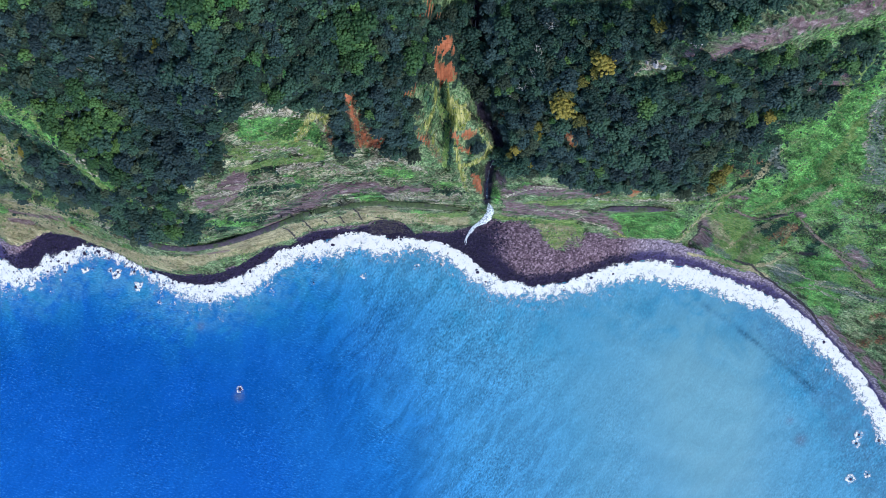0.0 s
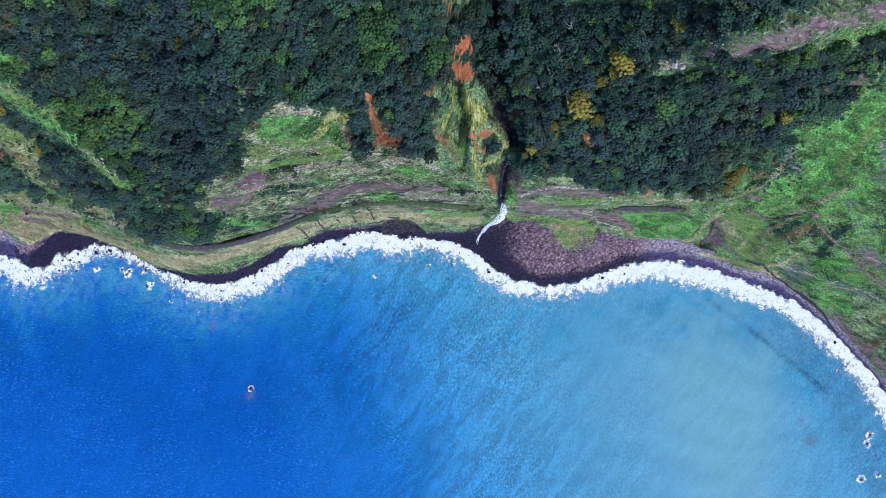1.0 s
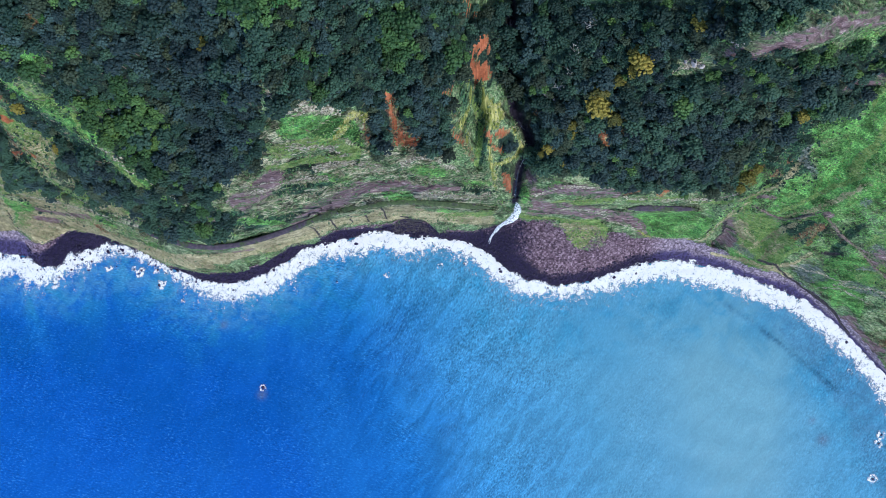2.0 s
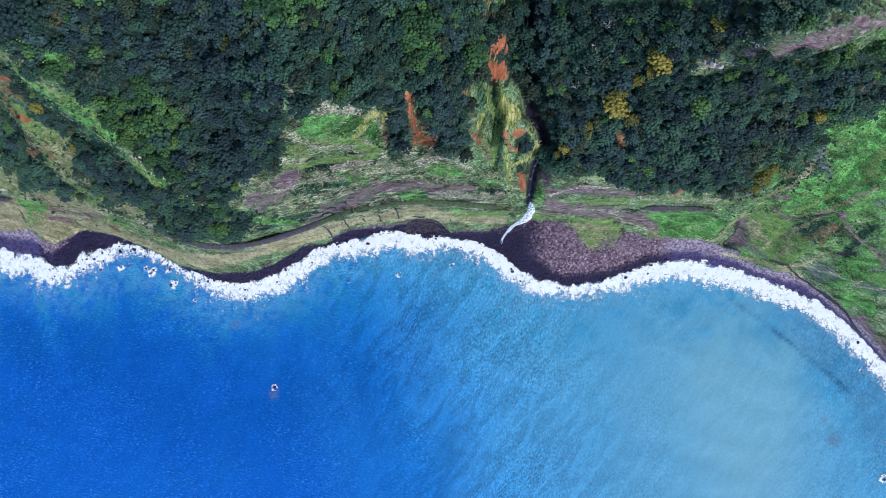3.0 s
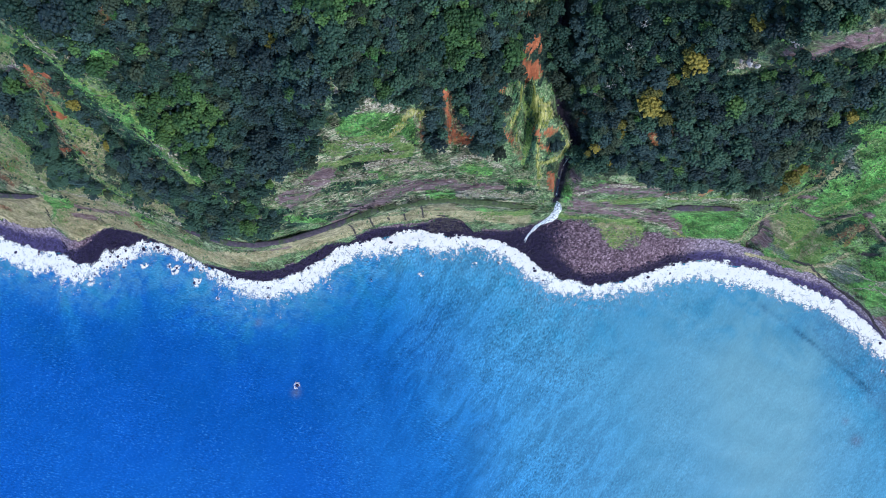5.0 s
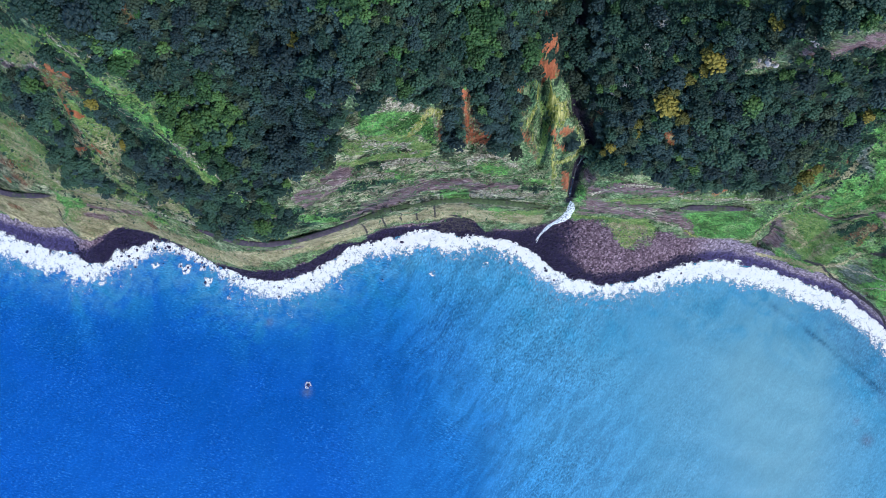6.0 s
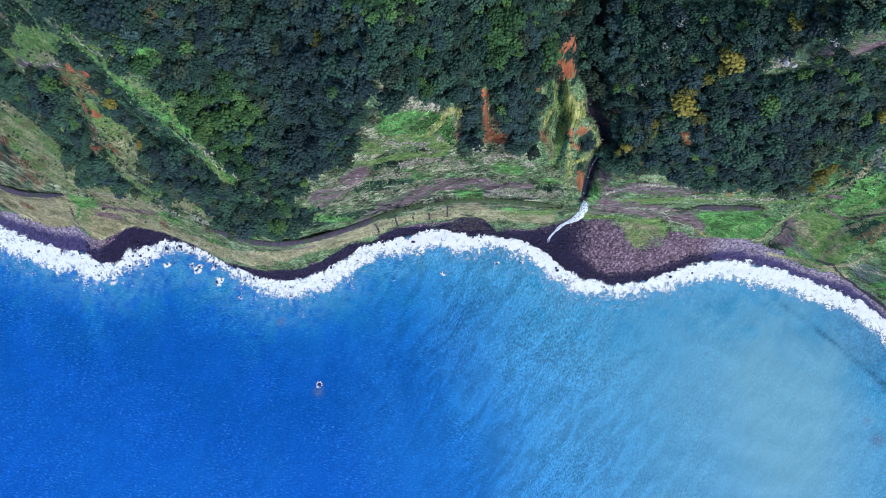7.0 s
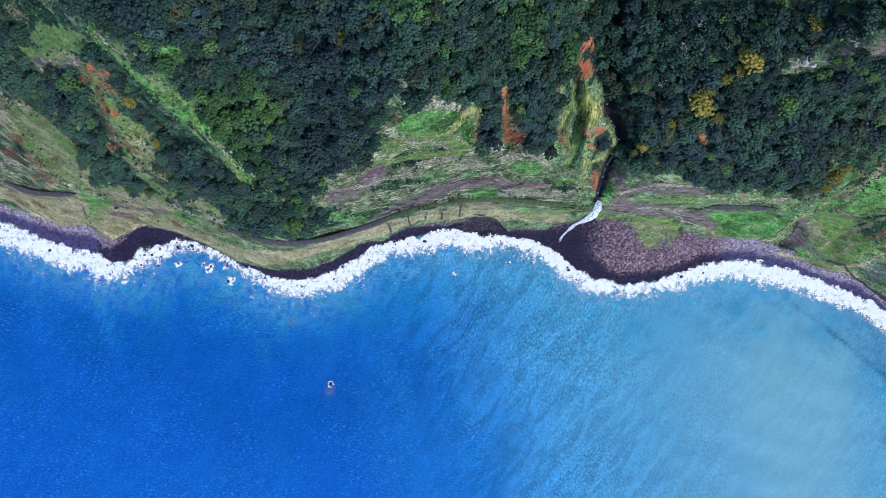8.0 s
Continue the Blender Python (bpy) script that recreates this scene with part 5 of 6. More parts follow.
def road_material():
    m = Nodes("old road")
    v = m.noise(1.4, 6, 0.65)
    c = m.ramp(v, (0.3, (0.035, 0.029, 0.048)), (0.55, (0.070, 0.055, 0.085)), (0.8, (0.16, 0.125, 0.15)))
    where = m.n.new("ShaderNodeSeparateXYZ")
    m.l.new(m.place, where.inputs[0])
    overgrown = m.math("MULTIPLY", m.span(where.outputs[0], -88, -68), m.span(where.outputs[0], 60, 40))
    c = m.mix(m.span(m.math("ADD", m.noise(5, 4, 0.6, 0.8), m.math("MULTIPLY", overgrown, 0.22)), 0.5, 0.66, 0.0, 0.9), c, m.ramp(v, (0.35, (0.022, 0.045, 0.016)), (0.65, (0.07, 0.12, 0.04))))
    m.bump(v, 0.5, 0.2)
    return m.done(c, 0.85)


def brook_material():
    m = Nodes("stream water")
    v = m.noise(1.6, 5, 0.65, 0.4)
    return m.done(m.ramp(v, (0.52, (0.012, 0.012, 0.024)), (0.64, (0.16, 0.18, 0.22)), (0.74, (0.7, 0.73, 0.76))), 0.2)


def earth_material():
    m = Nodes("trodden earth")
    v = m.noise(1.1, 6, 0.65)
    m.bump(v, 0.5, 0.2)
    c = m.ramp(v, (0.32, (0.045, 0.036, 0.036)), (0.5, (0.11, 0.082, 0.078)), (0.68, (0.26, 0.21, 0.19)))
    return m.done(m.mix(m.span(m.noise(4, 4, 0.6), 0.5, 0.62, 0.0, 0.8), c, m.ramp(v, (0.35, (0.03, 0.07, 0.025)), (0.65, (0.10, 0.18, 0.06)))), 0.9)


FALL, ROAD, BROOK, EARTH = fall_material(), road_material(), brook_material(), earth_material()
SEA, FOAM = sea_material(), foam_material()

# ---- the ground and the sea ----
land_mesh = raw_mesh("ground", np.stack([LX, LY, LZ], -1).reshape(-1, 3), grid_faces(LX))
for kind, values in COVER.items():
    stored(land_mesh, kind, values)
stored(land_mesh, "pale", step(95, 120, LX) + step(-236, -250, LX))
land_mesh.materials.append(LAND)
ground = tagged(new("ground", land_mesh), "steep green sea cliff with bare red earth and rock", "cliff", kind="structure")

SX, SY = np.meshgrid(spaced(-335, 285, 1.75, 2600), spaced(-185, 26, 1.75, 2600), indexing="ij")
coast = list(zip(np.arange(-420, 420, 3.0), shore_y(np.arange(-420, 420, 3.0))))
off = np.full(SX.shape, 900.0)
close = (np.abs(SX) < 420) & (SY > -260) & (SY < 120)
off[close] = from_line(SX[close], SY[close], coast)[0]
off = np.where(SY > shore_y(SX), -off, off)
calm = 1 / (1 + (np.maximum(np.hypot(SX, SY) - 500, 0) / 400) ** 2)
SZ = calm * (0.12 * np.sin((SX * 0.35 + SY * 0.94) / 3.4 + 2.2 * grain(SX, SY, 0, 40, 71)) * (0.6 + 0.6 * grain(SX, SY, 0, 55, 72)) + 0.22 * rough(SX, SY * 1.3, 0, 7, 73, 3))
SZ *= step(-4, 12, off)
SZ -= 2.5 * step(0.5, -4, off)
# a low swell that wraps round the bay; its mask also paints its shadow line
d, along = from_line(SX, SY, [(142, -28), (158, -38), (178, -53), (196, -68), (216, -84)])
BREAKER = np.exp(-(((d + 0.8 * rough(SX, SY, 0, 9, 80, 3)) / 1.35) ** 2)) * step(0.0, 0.25, along) * step(1.0, 0.85, along) * (0.35 + 0.65 * step(-0.3, 0.2, rough(SX, SY, 0, 12, 82, 2)))
SZ += 0.55 * BREAKER
sea_mesh = raw_mesh("sea", np.stack([SX, SY, SZ], -1).reshape(-1, 3), grid_faces(SX))
murk = step(-165, 120, SX + 0.42 * (SY + 60) + 12 * rough(SX, SY, 0, 60, 75, 3)) * 0.8 + 0.3 * np.exp(-(((SX - 158) / 38) ** 2 + ((SY + 85) / 60) ** 2))
murk -= 0.12 * step(160, 205, SX + 0.1 * (SY + 90) + 8 * rough(SX, SY, 0, 30, 79, 3))
stored(sea_mesh, "murk", murk)
stored(sea_mesh, "breaker", BREAKER)
stored(sea_mesh, "near", step(62, 8, off + 16 * rough(SX, SY, 0, 25, 76, 3)))
stored(sea_mesh, "offing", step(22, 45, off) * step(125, 65, off) * step(15, -60, SX))
stored(sea_mesh, "aerated", step(34, 12, off + 5 * rough(SX, SY, 0, 9, 78, 3)))
stored(sea_mesh, "reef", 0.65 * step(24, 17, off - 0.2 * (SX - 158) + 3 * rough(SX, SY, 0, 12, 77)) * step(150, 195, SX))
stored(sea_mesh, "shoal", sum(np.exp(-(((SX - x) / r) ** 2 + ((SY - y) / r) ** 2)) for x, y, r in ((204, -109, 3.2), (-138.5, -44, 2.0), (-116.5, -84, 2.4), (198, -98, 1.6))))
sea_mesh.materials.append(SEA)
sea = tagged(new("water", sea_mesh), "deep blue sea turning milky turquoise in the bay", "sea", kind="structure")

# the surf: a broken sheet of foam along the shore
FX, FY = np.meshgrid(np.arange(-330, 280, 0.8), np.arange(-160, 34, 0.8), indexing="ij")
fo = from_line(FX, FY, coast)[0]
fo = np.where(FY > shore_y(FX), -fo, fo)
lobes = 4.5 * rough(FX, FY, 0, 20, 81, 3) + 3.4 * rough(FX, FY, 0, 4.5, 83, 3) + 2.6 * rough(FX, 0.3 * FY, 0, 2.2, 84, 2)
SURF_X = [-330, -276, -243, -230, -217, -206, -192, -179, -169, -153, -134, -114, -95, -85, -66, -50, -30, -17, 2, 15, 31, 47, 66, 79, 105, 124, 144, 160, 176, 192, 208, 280]
SURF_WIDE = [13, 13, 11, 6, 8, 5, 3.5, 4.5, 5, 8, 9, 11, 12, 7, 9, 9, 8, 7.5, 8, 8, 7.5, 6.5, 6, 7, 10.5, 12, 12, 11, 9.5, 8.5, 8, 8]
wide = averaged(FX, SURF_X, SURF_WIDE, 4)
foam = np.maximum(step(wide + 6.5, wide - 6, fo + 0.75 * lobes), 0.25 * step(wide + 12, wide + 3, fo + 1.5 * lobes) * step(130, 100, FX)) * step(-2.5, 1.5, fo + 4.2 * rough(FX, FY, 0, 4, 85, 3))
foam *= 1 - 0.12 * step(-60, -100, FX)


RING_WARP = 0.5 * rough(FX, FY, 0, 3, 87, 2) + 0.8 * rough(FX, FY, 0, 2.2, 88, 2)
RING_GAPS = 0.65 + 0.5 * grain(FX, FY, 0, 2.5, 86)


def ring(x, y, r):
    """Foam round a rock that stands off the shore."""
    i, j = int((x + 330) / 0.8), int((y + 160) / 0.8)
    near = (slice(i - 14, i + 15), slice(j - 14, j + 15))
    d = np.hypot(FX[near] - x, FY[near] - y) + RING_WARP[near]
    foam[near] = np.maximum(foam[near], 0.85 * np.exp(-(((d - 0.6 * r) / (0.42 * r)) ** 2)) * RING_GAPS[near])


def boulder_shape(seed, squash=0.7):
    """An angular worn boulder."""
    bm = bmesh.new()
    bmesh.ops.create_icosphere(bm, subdivisions=2, radius=1)
    g = np.random.default_rng(seed)
    cuts = g.normal(size=(9, 3))
    cuts /= np.linalg.norm(cuts, axis=1)[:, None]
    v = np.array([p.co for p in bm.verts])
    for c, at in zip(cuts, g.uniform(0.55, 0.9, 9)):
        v -= np.maximum(v @ c - at, 0)[:, None] * c
    f = np.array([[p.index for p in t.verts] for t in bm.faces])
    bm.free()
    return v * g.uniform(0.75, 1.2, 3) * (1, 1, squash), f


BOULDERS = []
for k in range(8):
    me = raw_mesh("boulder", *boulder_shape(k), smooth=False)
    me.materials.append(BASALT_WET)
    BOULDERS.append(me)

PALE_ROCK = [raw_mesh("outcrop", *boulder_shape(k + 80, 0.9), smooth=False) for k in range(3)]
for me in PALE_ROCK:
    me.materials.append(PALE)


def boulder(x, y, z, size, k, label="wet black basalt boulder awash in the surf", group="boulders in the surf", name="boulder"):
    ob = tagged(new(name, BOULDERS[k % 8]), label, "boulder", group)
    ob.matrix_world = Matrix.Translation((x, y, z)) @ Matrix.Rotation(k * 1.9, 4, "Z") @ Matrix.Scale(size, 4)
    return ob


# rocks that stand off the shore, each in its ring of foam
for i, (x, y, s, r) in enumerate([(-115.7, -80.0, 1.6, 2.2), (-73.9, -19.1, 0.8, 1.6), (-175.3, -21.6, 1.4, 3.2), (-187, -15, 0.9, 2.4), (-235, -21, 0.9, 3.0), (-199.6, -11, 0.7, 2.0), (-45, -15.8, 0.5, 1.9), (-15, -10, 0.8, 2.2), (-1, -9, 0.8, 2.0), (219.6, -69.7, 0.8, 2.0), (237.4, -106, 1.2, 3.0), (235.8, -111, 1.2, 2.8), (248.7, -109.3, 1.5, 2.8), (232.5, -131.3, 1.5, 3.4), (242.2, -128.7, 0.8, 2.6)]):
    boulder(x, y, 0.0, 0.65 * s, i, "dark sea rock ringed by white foam", "sea rocks", "sea_rock")
    ring(x, y, r)
# boulders along the water's edge
g = np.random.default_rng(21)
for i in range(340):
    x = g.uniform(-310, 100) if i % 15 else g.uniform(100, 250)
    x = g.uniform(-255, -160) if i >= 270 else x
    y = shore_y(x) - abs(g.normal(0, 3.6 if i < 270 else 6.0)) + 1.5
    boulder(x, y, 0.25, g.uniform(0.3, 0.85) * (1.6 if g.random() < 0.12 else 1), i)
    if shore_y(x) - y > 5.5 and x < 60:
        ring(x, y, g.uniform(1.5, 2.4))
keep = foam > 0.03
faces = grid_faces(foam)
faces = faces[keep.ravel()[faces].any(1)]
used, faces = np.unique(faces, return_inverse=True)
fz = 0.28 + 0.35 * foam * rough(FX, FY, 0, 3, 89, 3) + 0.45 * step(4, -3, fo) + 0.25 * foam
foam_mesh = raw_mesh("surf", np.stack([FX, FY, fz], -1).reshape(-1, 3)[used], faces.reshape(-1, 4))
stored(foam_mesh, "foam", foam.ravel()[used])
foam_mesh.materials.append(FOAM)
surf = tagged(new("surf", foam_mesh), "white breaking surf and foam along the boulders", "surf", kind="stuff")

# the boulder beaches: loose stones of all sizes, heaped over the shingle
STONES = [boulder_shape(k + 40, 0.65) for k in range(4)]
small = []
for k in range(6):
    bm = bmesh.new()
    bmesh.ops.create_icosphere(bm, subdivisions=1, radius=1)
    gg = np.random.default_rng(k + 60)
    vv = np.array([p.co for p in bm.verts]) * gg.uniform(0.75, 1.2, (len(bm.verts), 1)) * (1, 1, 0.7)
    ff = np.array([[p.index for p in t.verts] for t in bm.faces])
    small.append((vv, ff[vv[ff].mean(1)[:, 2] > -0.25]))
    bm.free()

# ---- plants ----
def bumpy_ball(r, seed, squash=0.8, jag=0.28, level=1):
    """Corners and triangles of a ragged clump."""
    bm = bmesh.new()
    bmesh.ops.create_icosphere(bm, subdivisions=level, radius=1)
    g = np.random.default_rng(seed)
    v = np.array([p.co for p in bm.verts]) * (1 + jag * g.uniform(-1, 1, (len(bm.verts), 1))) * r
    f = np.array([[p.index for p in t.verts] for t in bm.faces])
    bm.free()
    f = f[v[f].mean(1)[:, 2] > -0.35 * r]
    v[:, 2] *= squash
    return v, f


def leaf_cards(n, centre, r, size, g):
    """Loose leaves, as small bent quads, about the outside of a clump."""
    d = g.normal(size=(n, 3))
    d /= np.linalg.norm(d, axis=1)[:, None]
    d[:, 2] = np.abs(d[:, 2])
    p = centre + d * r * g.uniform(0.85, 1.2, (n, 1))
    a = np.cross(d, g.normal(size=(n, 3)))
    a *= (size * g.uniform(0.6, 1.3, n) / np.linalg.norm(a, axis=1))[:, None]
    b = np.cross(a, d) * 0.55 + d * size * 0.3
    v = np.stack([p - a, p - b, p + a, p + b], 1).reshape(-1, 3)
    i = np.arange(n)[:, None] * 4
    return v, np.concatenate([i + [0, 1, 2], i + [0, 2, 3]])


def merged(pieces):
    vs, fs, n = [], [], 0
    for v, f in pieces:
        vs.append(v), fs.append(f + n)
        n += len(v)
    return np.concatenate(vs), np.concatenate(fs)


def crown(seed, radius=2.7, clumps=58, cards=110):
    """A domed crown with an uneven outline: ragged leaf clumps crowded over several limbs, and loose leaves about them."""
    g = np.random.default_rng(seed)
    limbs = g.normal(size=(4, 2)) * radius * 0.45
    p, q = g.uniform(0, 6, 2)
    v, f = bumpy_ball(radius * 0.66, seed * 7 + 1, 0.7, 0.15, 2)
    pieces, spots = [(v + (0, 0, radius * 0.62), f)], []
    for i in range(clumps):
        a, k = i * 2.39996 + g.normal() * 0.15, math.sqrt((i + 0.5) / clumps)
        at = np.array([math.cos(a), math.sin(a)]) * k * radius * (1 + 0.16 * math.sin(2 * a + p) + 0.13 * math.sin(3 * a + q))
        near = np.min(np.hypot(*(limbs - at).T)) / radius
        z = radius * (0.6 + 0.85 * math.sqrt(max(1 - 0.9 * k * k, 0)) - 0.42 * near + g.uniform(-0.1, 0.1))
        r = radius * g.uniform(0.13, 0.22) * (58 / clumps) ** 0.4
        c = np.array([at[0], at[1], z])
        v, f = bumpy_ball(r, seed * 91 + i, 0.9, 0.34)
        pieces.append((v + c, f))
        spots.append((c, r))
    for i in range(cards // 4):
        c, r = spots[g.integers(len(spots))]
        pieces.append(leaf_cards(4, c, r, 0.17, g))
    return merged(pieces)


def trunk(seed, height=2.4, r=0.16):
    """A tapered, leaning trunk with four limbs."""
    g = np.random.default_rng(seed)

    def tube(a, b, ra, rb):
        d = (b - a) / np.linalg.norm(b - a)
        s = np.cross(d, [0.3, 0.9, 0.2])
        s /= np.linalg.norm(s)
        u = np.cross(d, s)
        t = np.arange(6) / 6 * 2 * np.pi
        w = np.cos(t)[:, None] * s + np.sin(t)[:, None] * u
        i = np.arange(6)
        j = (i + 1) % 6
        return np.concatenate([a + w * ra, b + w * rb]), np.concatenate([np.stack([i, j, j + 6], 1), np.stack([i, j + 6, i + 6], 1)])

    fork = np.array([g.normal() * 0.2, g.normal() * 0.2, height * 0.45])
    pieces = [tube(np.array([0, 0, -6.0]), fork, r, r * 0.7)]
    for k in range(4):
        a = k * 1.57 + g.uniform(-0.4, 0.4)
        pieces.append(tube(fork, np.array([math.cos(a) * 1.1, math.sin(a) * 1.1, height + g.uniform(-0.2, 0.5)]), r * 0.6, r * 0.15))
    return merged(pieces)


def joined(name, kinds, places, material, smooth=False):
    """One mesh of many plants: places are rows of x, y, z, turn, size, tone; each takes one of the kinds."""
    vs, fs, tones, n = [], [], [], 0
    for i, (x, y, z, a, s, tone) in enumerate(places):
        v, f = kinds[i % len(kinds)]
        c, d = math.cos(a) * s, math.sin(a) * s
        vs.append(v @ np.array([[c, d, 0], [-d, c, 0], [0, 0, s]]) + (x, y, z))
        fs.append(f + n)
        tones.append(np.full(len(v), tone))
        n += len(v)
    me = raw_mesh(name, np.concatenate(vs), np.concatenate(fs), smooth)
    stored(me, "tone", np.concatenate(tones))
    me.materials.append(material)
    return me


# where plants can stand: corners of the ground sheet, thinned to a spacing in plan
CORNERS = np.stack([LX, LY, LZ], -1).reshape(-1, 3)
NEARBY = (CORNERS[:, 0] > -250) & (CORNERS[:, 0] < 262) & (CORNERS[:, 1] > -90) & (CORNERS[:, 1] < 112)


# which way the slope faces in plan, and how steep it is
ai, aj = np.gradient(np.stack([LX, LY, LZ], -1), axis=(0, 1))
FACING = np.cross(ai, aj)
for _ in range(4):
    FACING[1:-1, 1:-1] = (FACING[1:-1, 1:-1] + FACING[:-2, 1:-1] + FACING[2:, 1:-1] + FACING[1:-1, :-2] + FACING[1:-1, 2:]) / 5
FACING *= np.sign(FACING[..., 2].mean())
FACING = (FACING / (np.linalg.norm(FACING, axis=-1, keepdims=True) + 1e-9)).reshape(-1, 3)


def stand(weight, spacing, limit=100000, seed=1):
    """Indices of corners, in random order, at least spacing apart in plan, where the weight wins."""
    g = np.random.default_rng(seed)
    w = weight.ravel()
    idx = np.flatnonzero(NEARBY & (w > 0.02))
    idx = g.permutation(idx)
    idx = idx[g.random(len(idx)) < w[idx]]
    cells, out = {}, []
    for i in idx:
        x, y = CORNERS[i, 0], CORNERS[i, 1]
        a, b = int(x // spacing), int(y // spacing)
        if any((x - p) ** 2 + (y - q) ** 2 < spacing * spacing for u in (a - 1, a, a + 1) for v in (b - 1, b, b + 1) for p, q in cells.get((u, v), ())):
            continue
        cells.setdefault((a, b), []).append((x, y))
        out.append(i)
        if len(out) >= limit:
            break
    return np.array(out)


def rows_for(idx, sizes, sink=0.0, seed=2, lean=0.0):
    g = np.random.default_rng(seed)
    n = LX.shape[1]
    p = CORNERS[idx]
    p = p + (CORNERS[np.minimum(idx + n, len(CORNERS) - 1)] - p) * g.random((len(p), 1)) + (CORNERS[np.minimum(idx + 1, len(CORNERS) - 1)] - p) * g.random((len(p), 1))
    patch = 0.5 + 0.8 * rough(p[:, 0], p[:, 1], p[:, 2] * 0.5, 13, 91, 3)
    tone = np.clip(patch * 0.75 + g.random(len(p)) * 0.8 - 0.26, 0, 1.15)
    size = g.uniform(*sizes, len(p)) * (0.8 + 0.5 * g.random(len(p)) ** 3)
    out = FACING[idx, :2] * (lean * size)[:, None]
    return np.column_stack([p[:, :2] + out, p[:, 2] - sink, g.uniform(0, 6.28, len(p)), size, tone])


FLOWERING = [(56.3, 65.3, 151.6, 1.56), (50.4, 60.6, 143.1, 0.92), (44.7, 52.9, 134.4, 1.75), (51.3, 48.7, 132.2, 1.12), (37.2, 47.8, 125.6, 0.74), (38.0, 44.4, 122.1, 0.66), (71.1, 73.7, 167.4, 1.04), (76.0, 75.2, 176.5, 0.53), (-82.1, 57.8, 195.3, 1.04), (-167.6, 50.3, 144.1, 0.99), (120.7, 30.9, 89.6, 1.30), (122.1, 34.2, 96.6, 0.91), (120.7, 27.2, 82.3, 0.95), (29.9, 40.4, 111.5, 0.78), (28.1, 39.2, 106.7, 0.61), (36.1, 35.3, 109.3, 0.61), (56.6, 49.4, 132.7, 0.72), (-167.2, 39.0, 119.3, 0.75), (127.8, 51.7, 123.9, 0.91), (44.7, 57.5, 140.2, 1.15), (54.4, 68.6, 153.0, 0.95), (54.4, 63.0, 148.0, 0.8)]
CROWNS = [crown(s) for s in range(10)]
SMALL_CROWNS = [crown(s + 30, 2.5, 24, 40) for s in range(8)]
TRUNKS = [trunk(s) for s in range(10)]
clear = np.maximum.reduce([COVER["red"], COVER["straw"], 0.85 * COVER["rust"], 0.8 * COVER["rim"]])
for _ in range(2):
    clear = np.maximum.reduce([clear, np.roll(clear, 1, 0), np.roll(clear, -1, 0), np.roll(clear, 1, 1), np.roll(clear, -1, 1)])
d, _ = from_line(LX, LY, STREAM)
open_ground = 1 - np.maximum.reduce([COVER["beach"], COVER["wet"], clear, 1.0 * (d < 2.6)])
woods = np.clip(COVER["forest"], 0, 1) * open_ground * (LZ > 25)
# only what the brow does not hide: the wood thins out far from the sea
reach = 400 - CORNERS[:, 2]
NEARBY &= (CORNERS[:, 1] < 0.356 * reach + 8) & (CORNERS[:, 0] < 0.632 * reach + 10) & (CORNERS[:, 0] > -0.632 * reach - 62)
rise = np.maximum(reach, 120)
over = np.clip(160 * (CORNERS[:, 0] + 26) / rise + 400, 0, 799).astype(int) * 800 + np.clip(160 * CORNERS[:, 1] / rise + 400, 0, 799).astype(int)
brow = np.full(640000, -99.0)
np.maximum.at(brow, over[NEARBY], CORNERS[NEARBY, 2])
NEARBY &= CORNERS[:, 2] > brow[over] - 6
tall = rows_for(stand(woods, 4.5, seed=11), (0.9, 1.45), lean=2.1)
gaps = woods.copy()
for x, y in tall[:, :2]:
    i = np.searchsorted(COL, [x - 1.9, x + 1.9])
    sl = slice(*i)
    gaps[sl] *= np.hypot(LX[sl] - x, LY[sl] - y) > 1.9
low_rows = rows_for(stand(gaps, 1.8, seed=17), (0.5, 0.85), 0.2, lean=2.0)
lone = np.array([(x, y, s) for x, y, z, s in FLOWERING])
for x, y, s in lone:
    tall = tall[np.hypot(tall[:, 0] - x, tall[:, 1] - y) > 2.4 * s]
    low_rows = low_rows[np.hypot(low_rows[:, 0] - x, low_rows[:, 1] - y) > 2.0 * s]
wood_rows = tall


def cover_at(kind, rows):
    """The share of that cover where the plants stand."""
    i = np.clip(np.searchsorted(COL, rows[:, 0]), 0, len(COL) - 1)
    j = np.argmin((LX[i] - rows[:, :1]) ** 2 + (LY[i] - rows[:, 1:2]) ** 2, axis=1)
    return COVER[kind][i, j]


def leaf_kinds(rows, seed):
    """Which leaf kind each tree bears: dark green, bluish (mostly where gloom paints shade), light green or bronze."""
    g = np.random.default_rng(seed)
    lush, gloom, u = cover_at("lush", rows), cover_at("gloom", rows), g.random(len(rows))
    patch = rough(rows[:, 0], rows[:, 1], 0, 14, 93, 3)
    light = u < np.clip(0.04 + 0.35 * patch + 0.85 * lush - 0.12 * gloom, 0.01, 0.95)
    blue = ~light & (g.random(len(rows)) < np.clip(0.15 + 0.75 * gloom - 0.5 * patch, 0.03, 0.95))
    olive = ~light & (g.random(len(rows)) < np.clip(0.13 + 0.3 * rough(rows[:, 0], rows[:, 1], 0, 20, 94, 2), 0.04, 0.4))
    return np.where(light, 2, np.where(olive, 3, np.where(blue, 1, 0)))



# the nearest trees stand singly, on the high brow; the rest of the wood is one mass
order = np.argsort(-wood_rows[:, 2] + 0.4 * np.abs(wood_rows[:, 0] + 80))
single, mass = wood_rows[order[:300]], wood_rows[order[300:]]
patterns = []
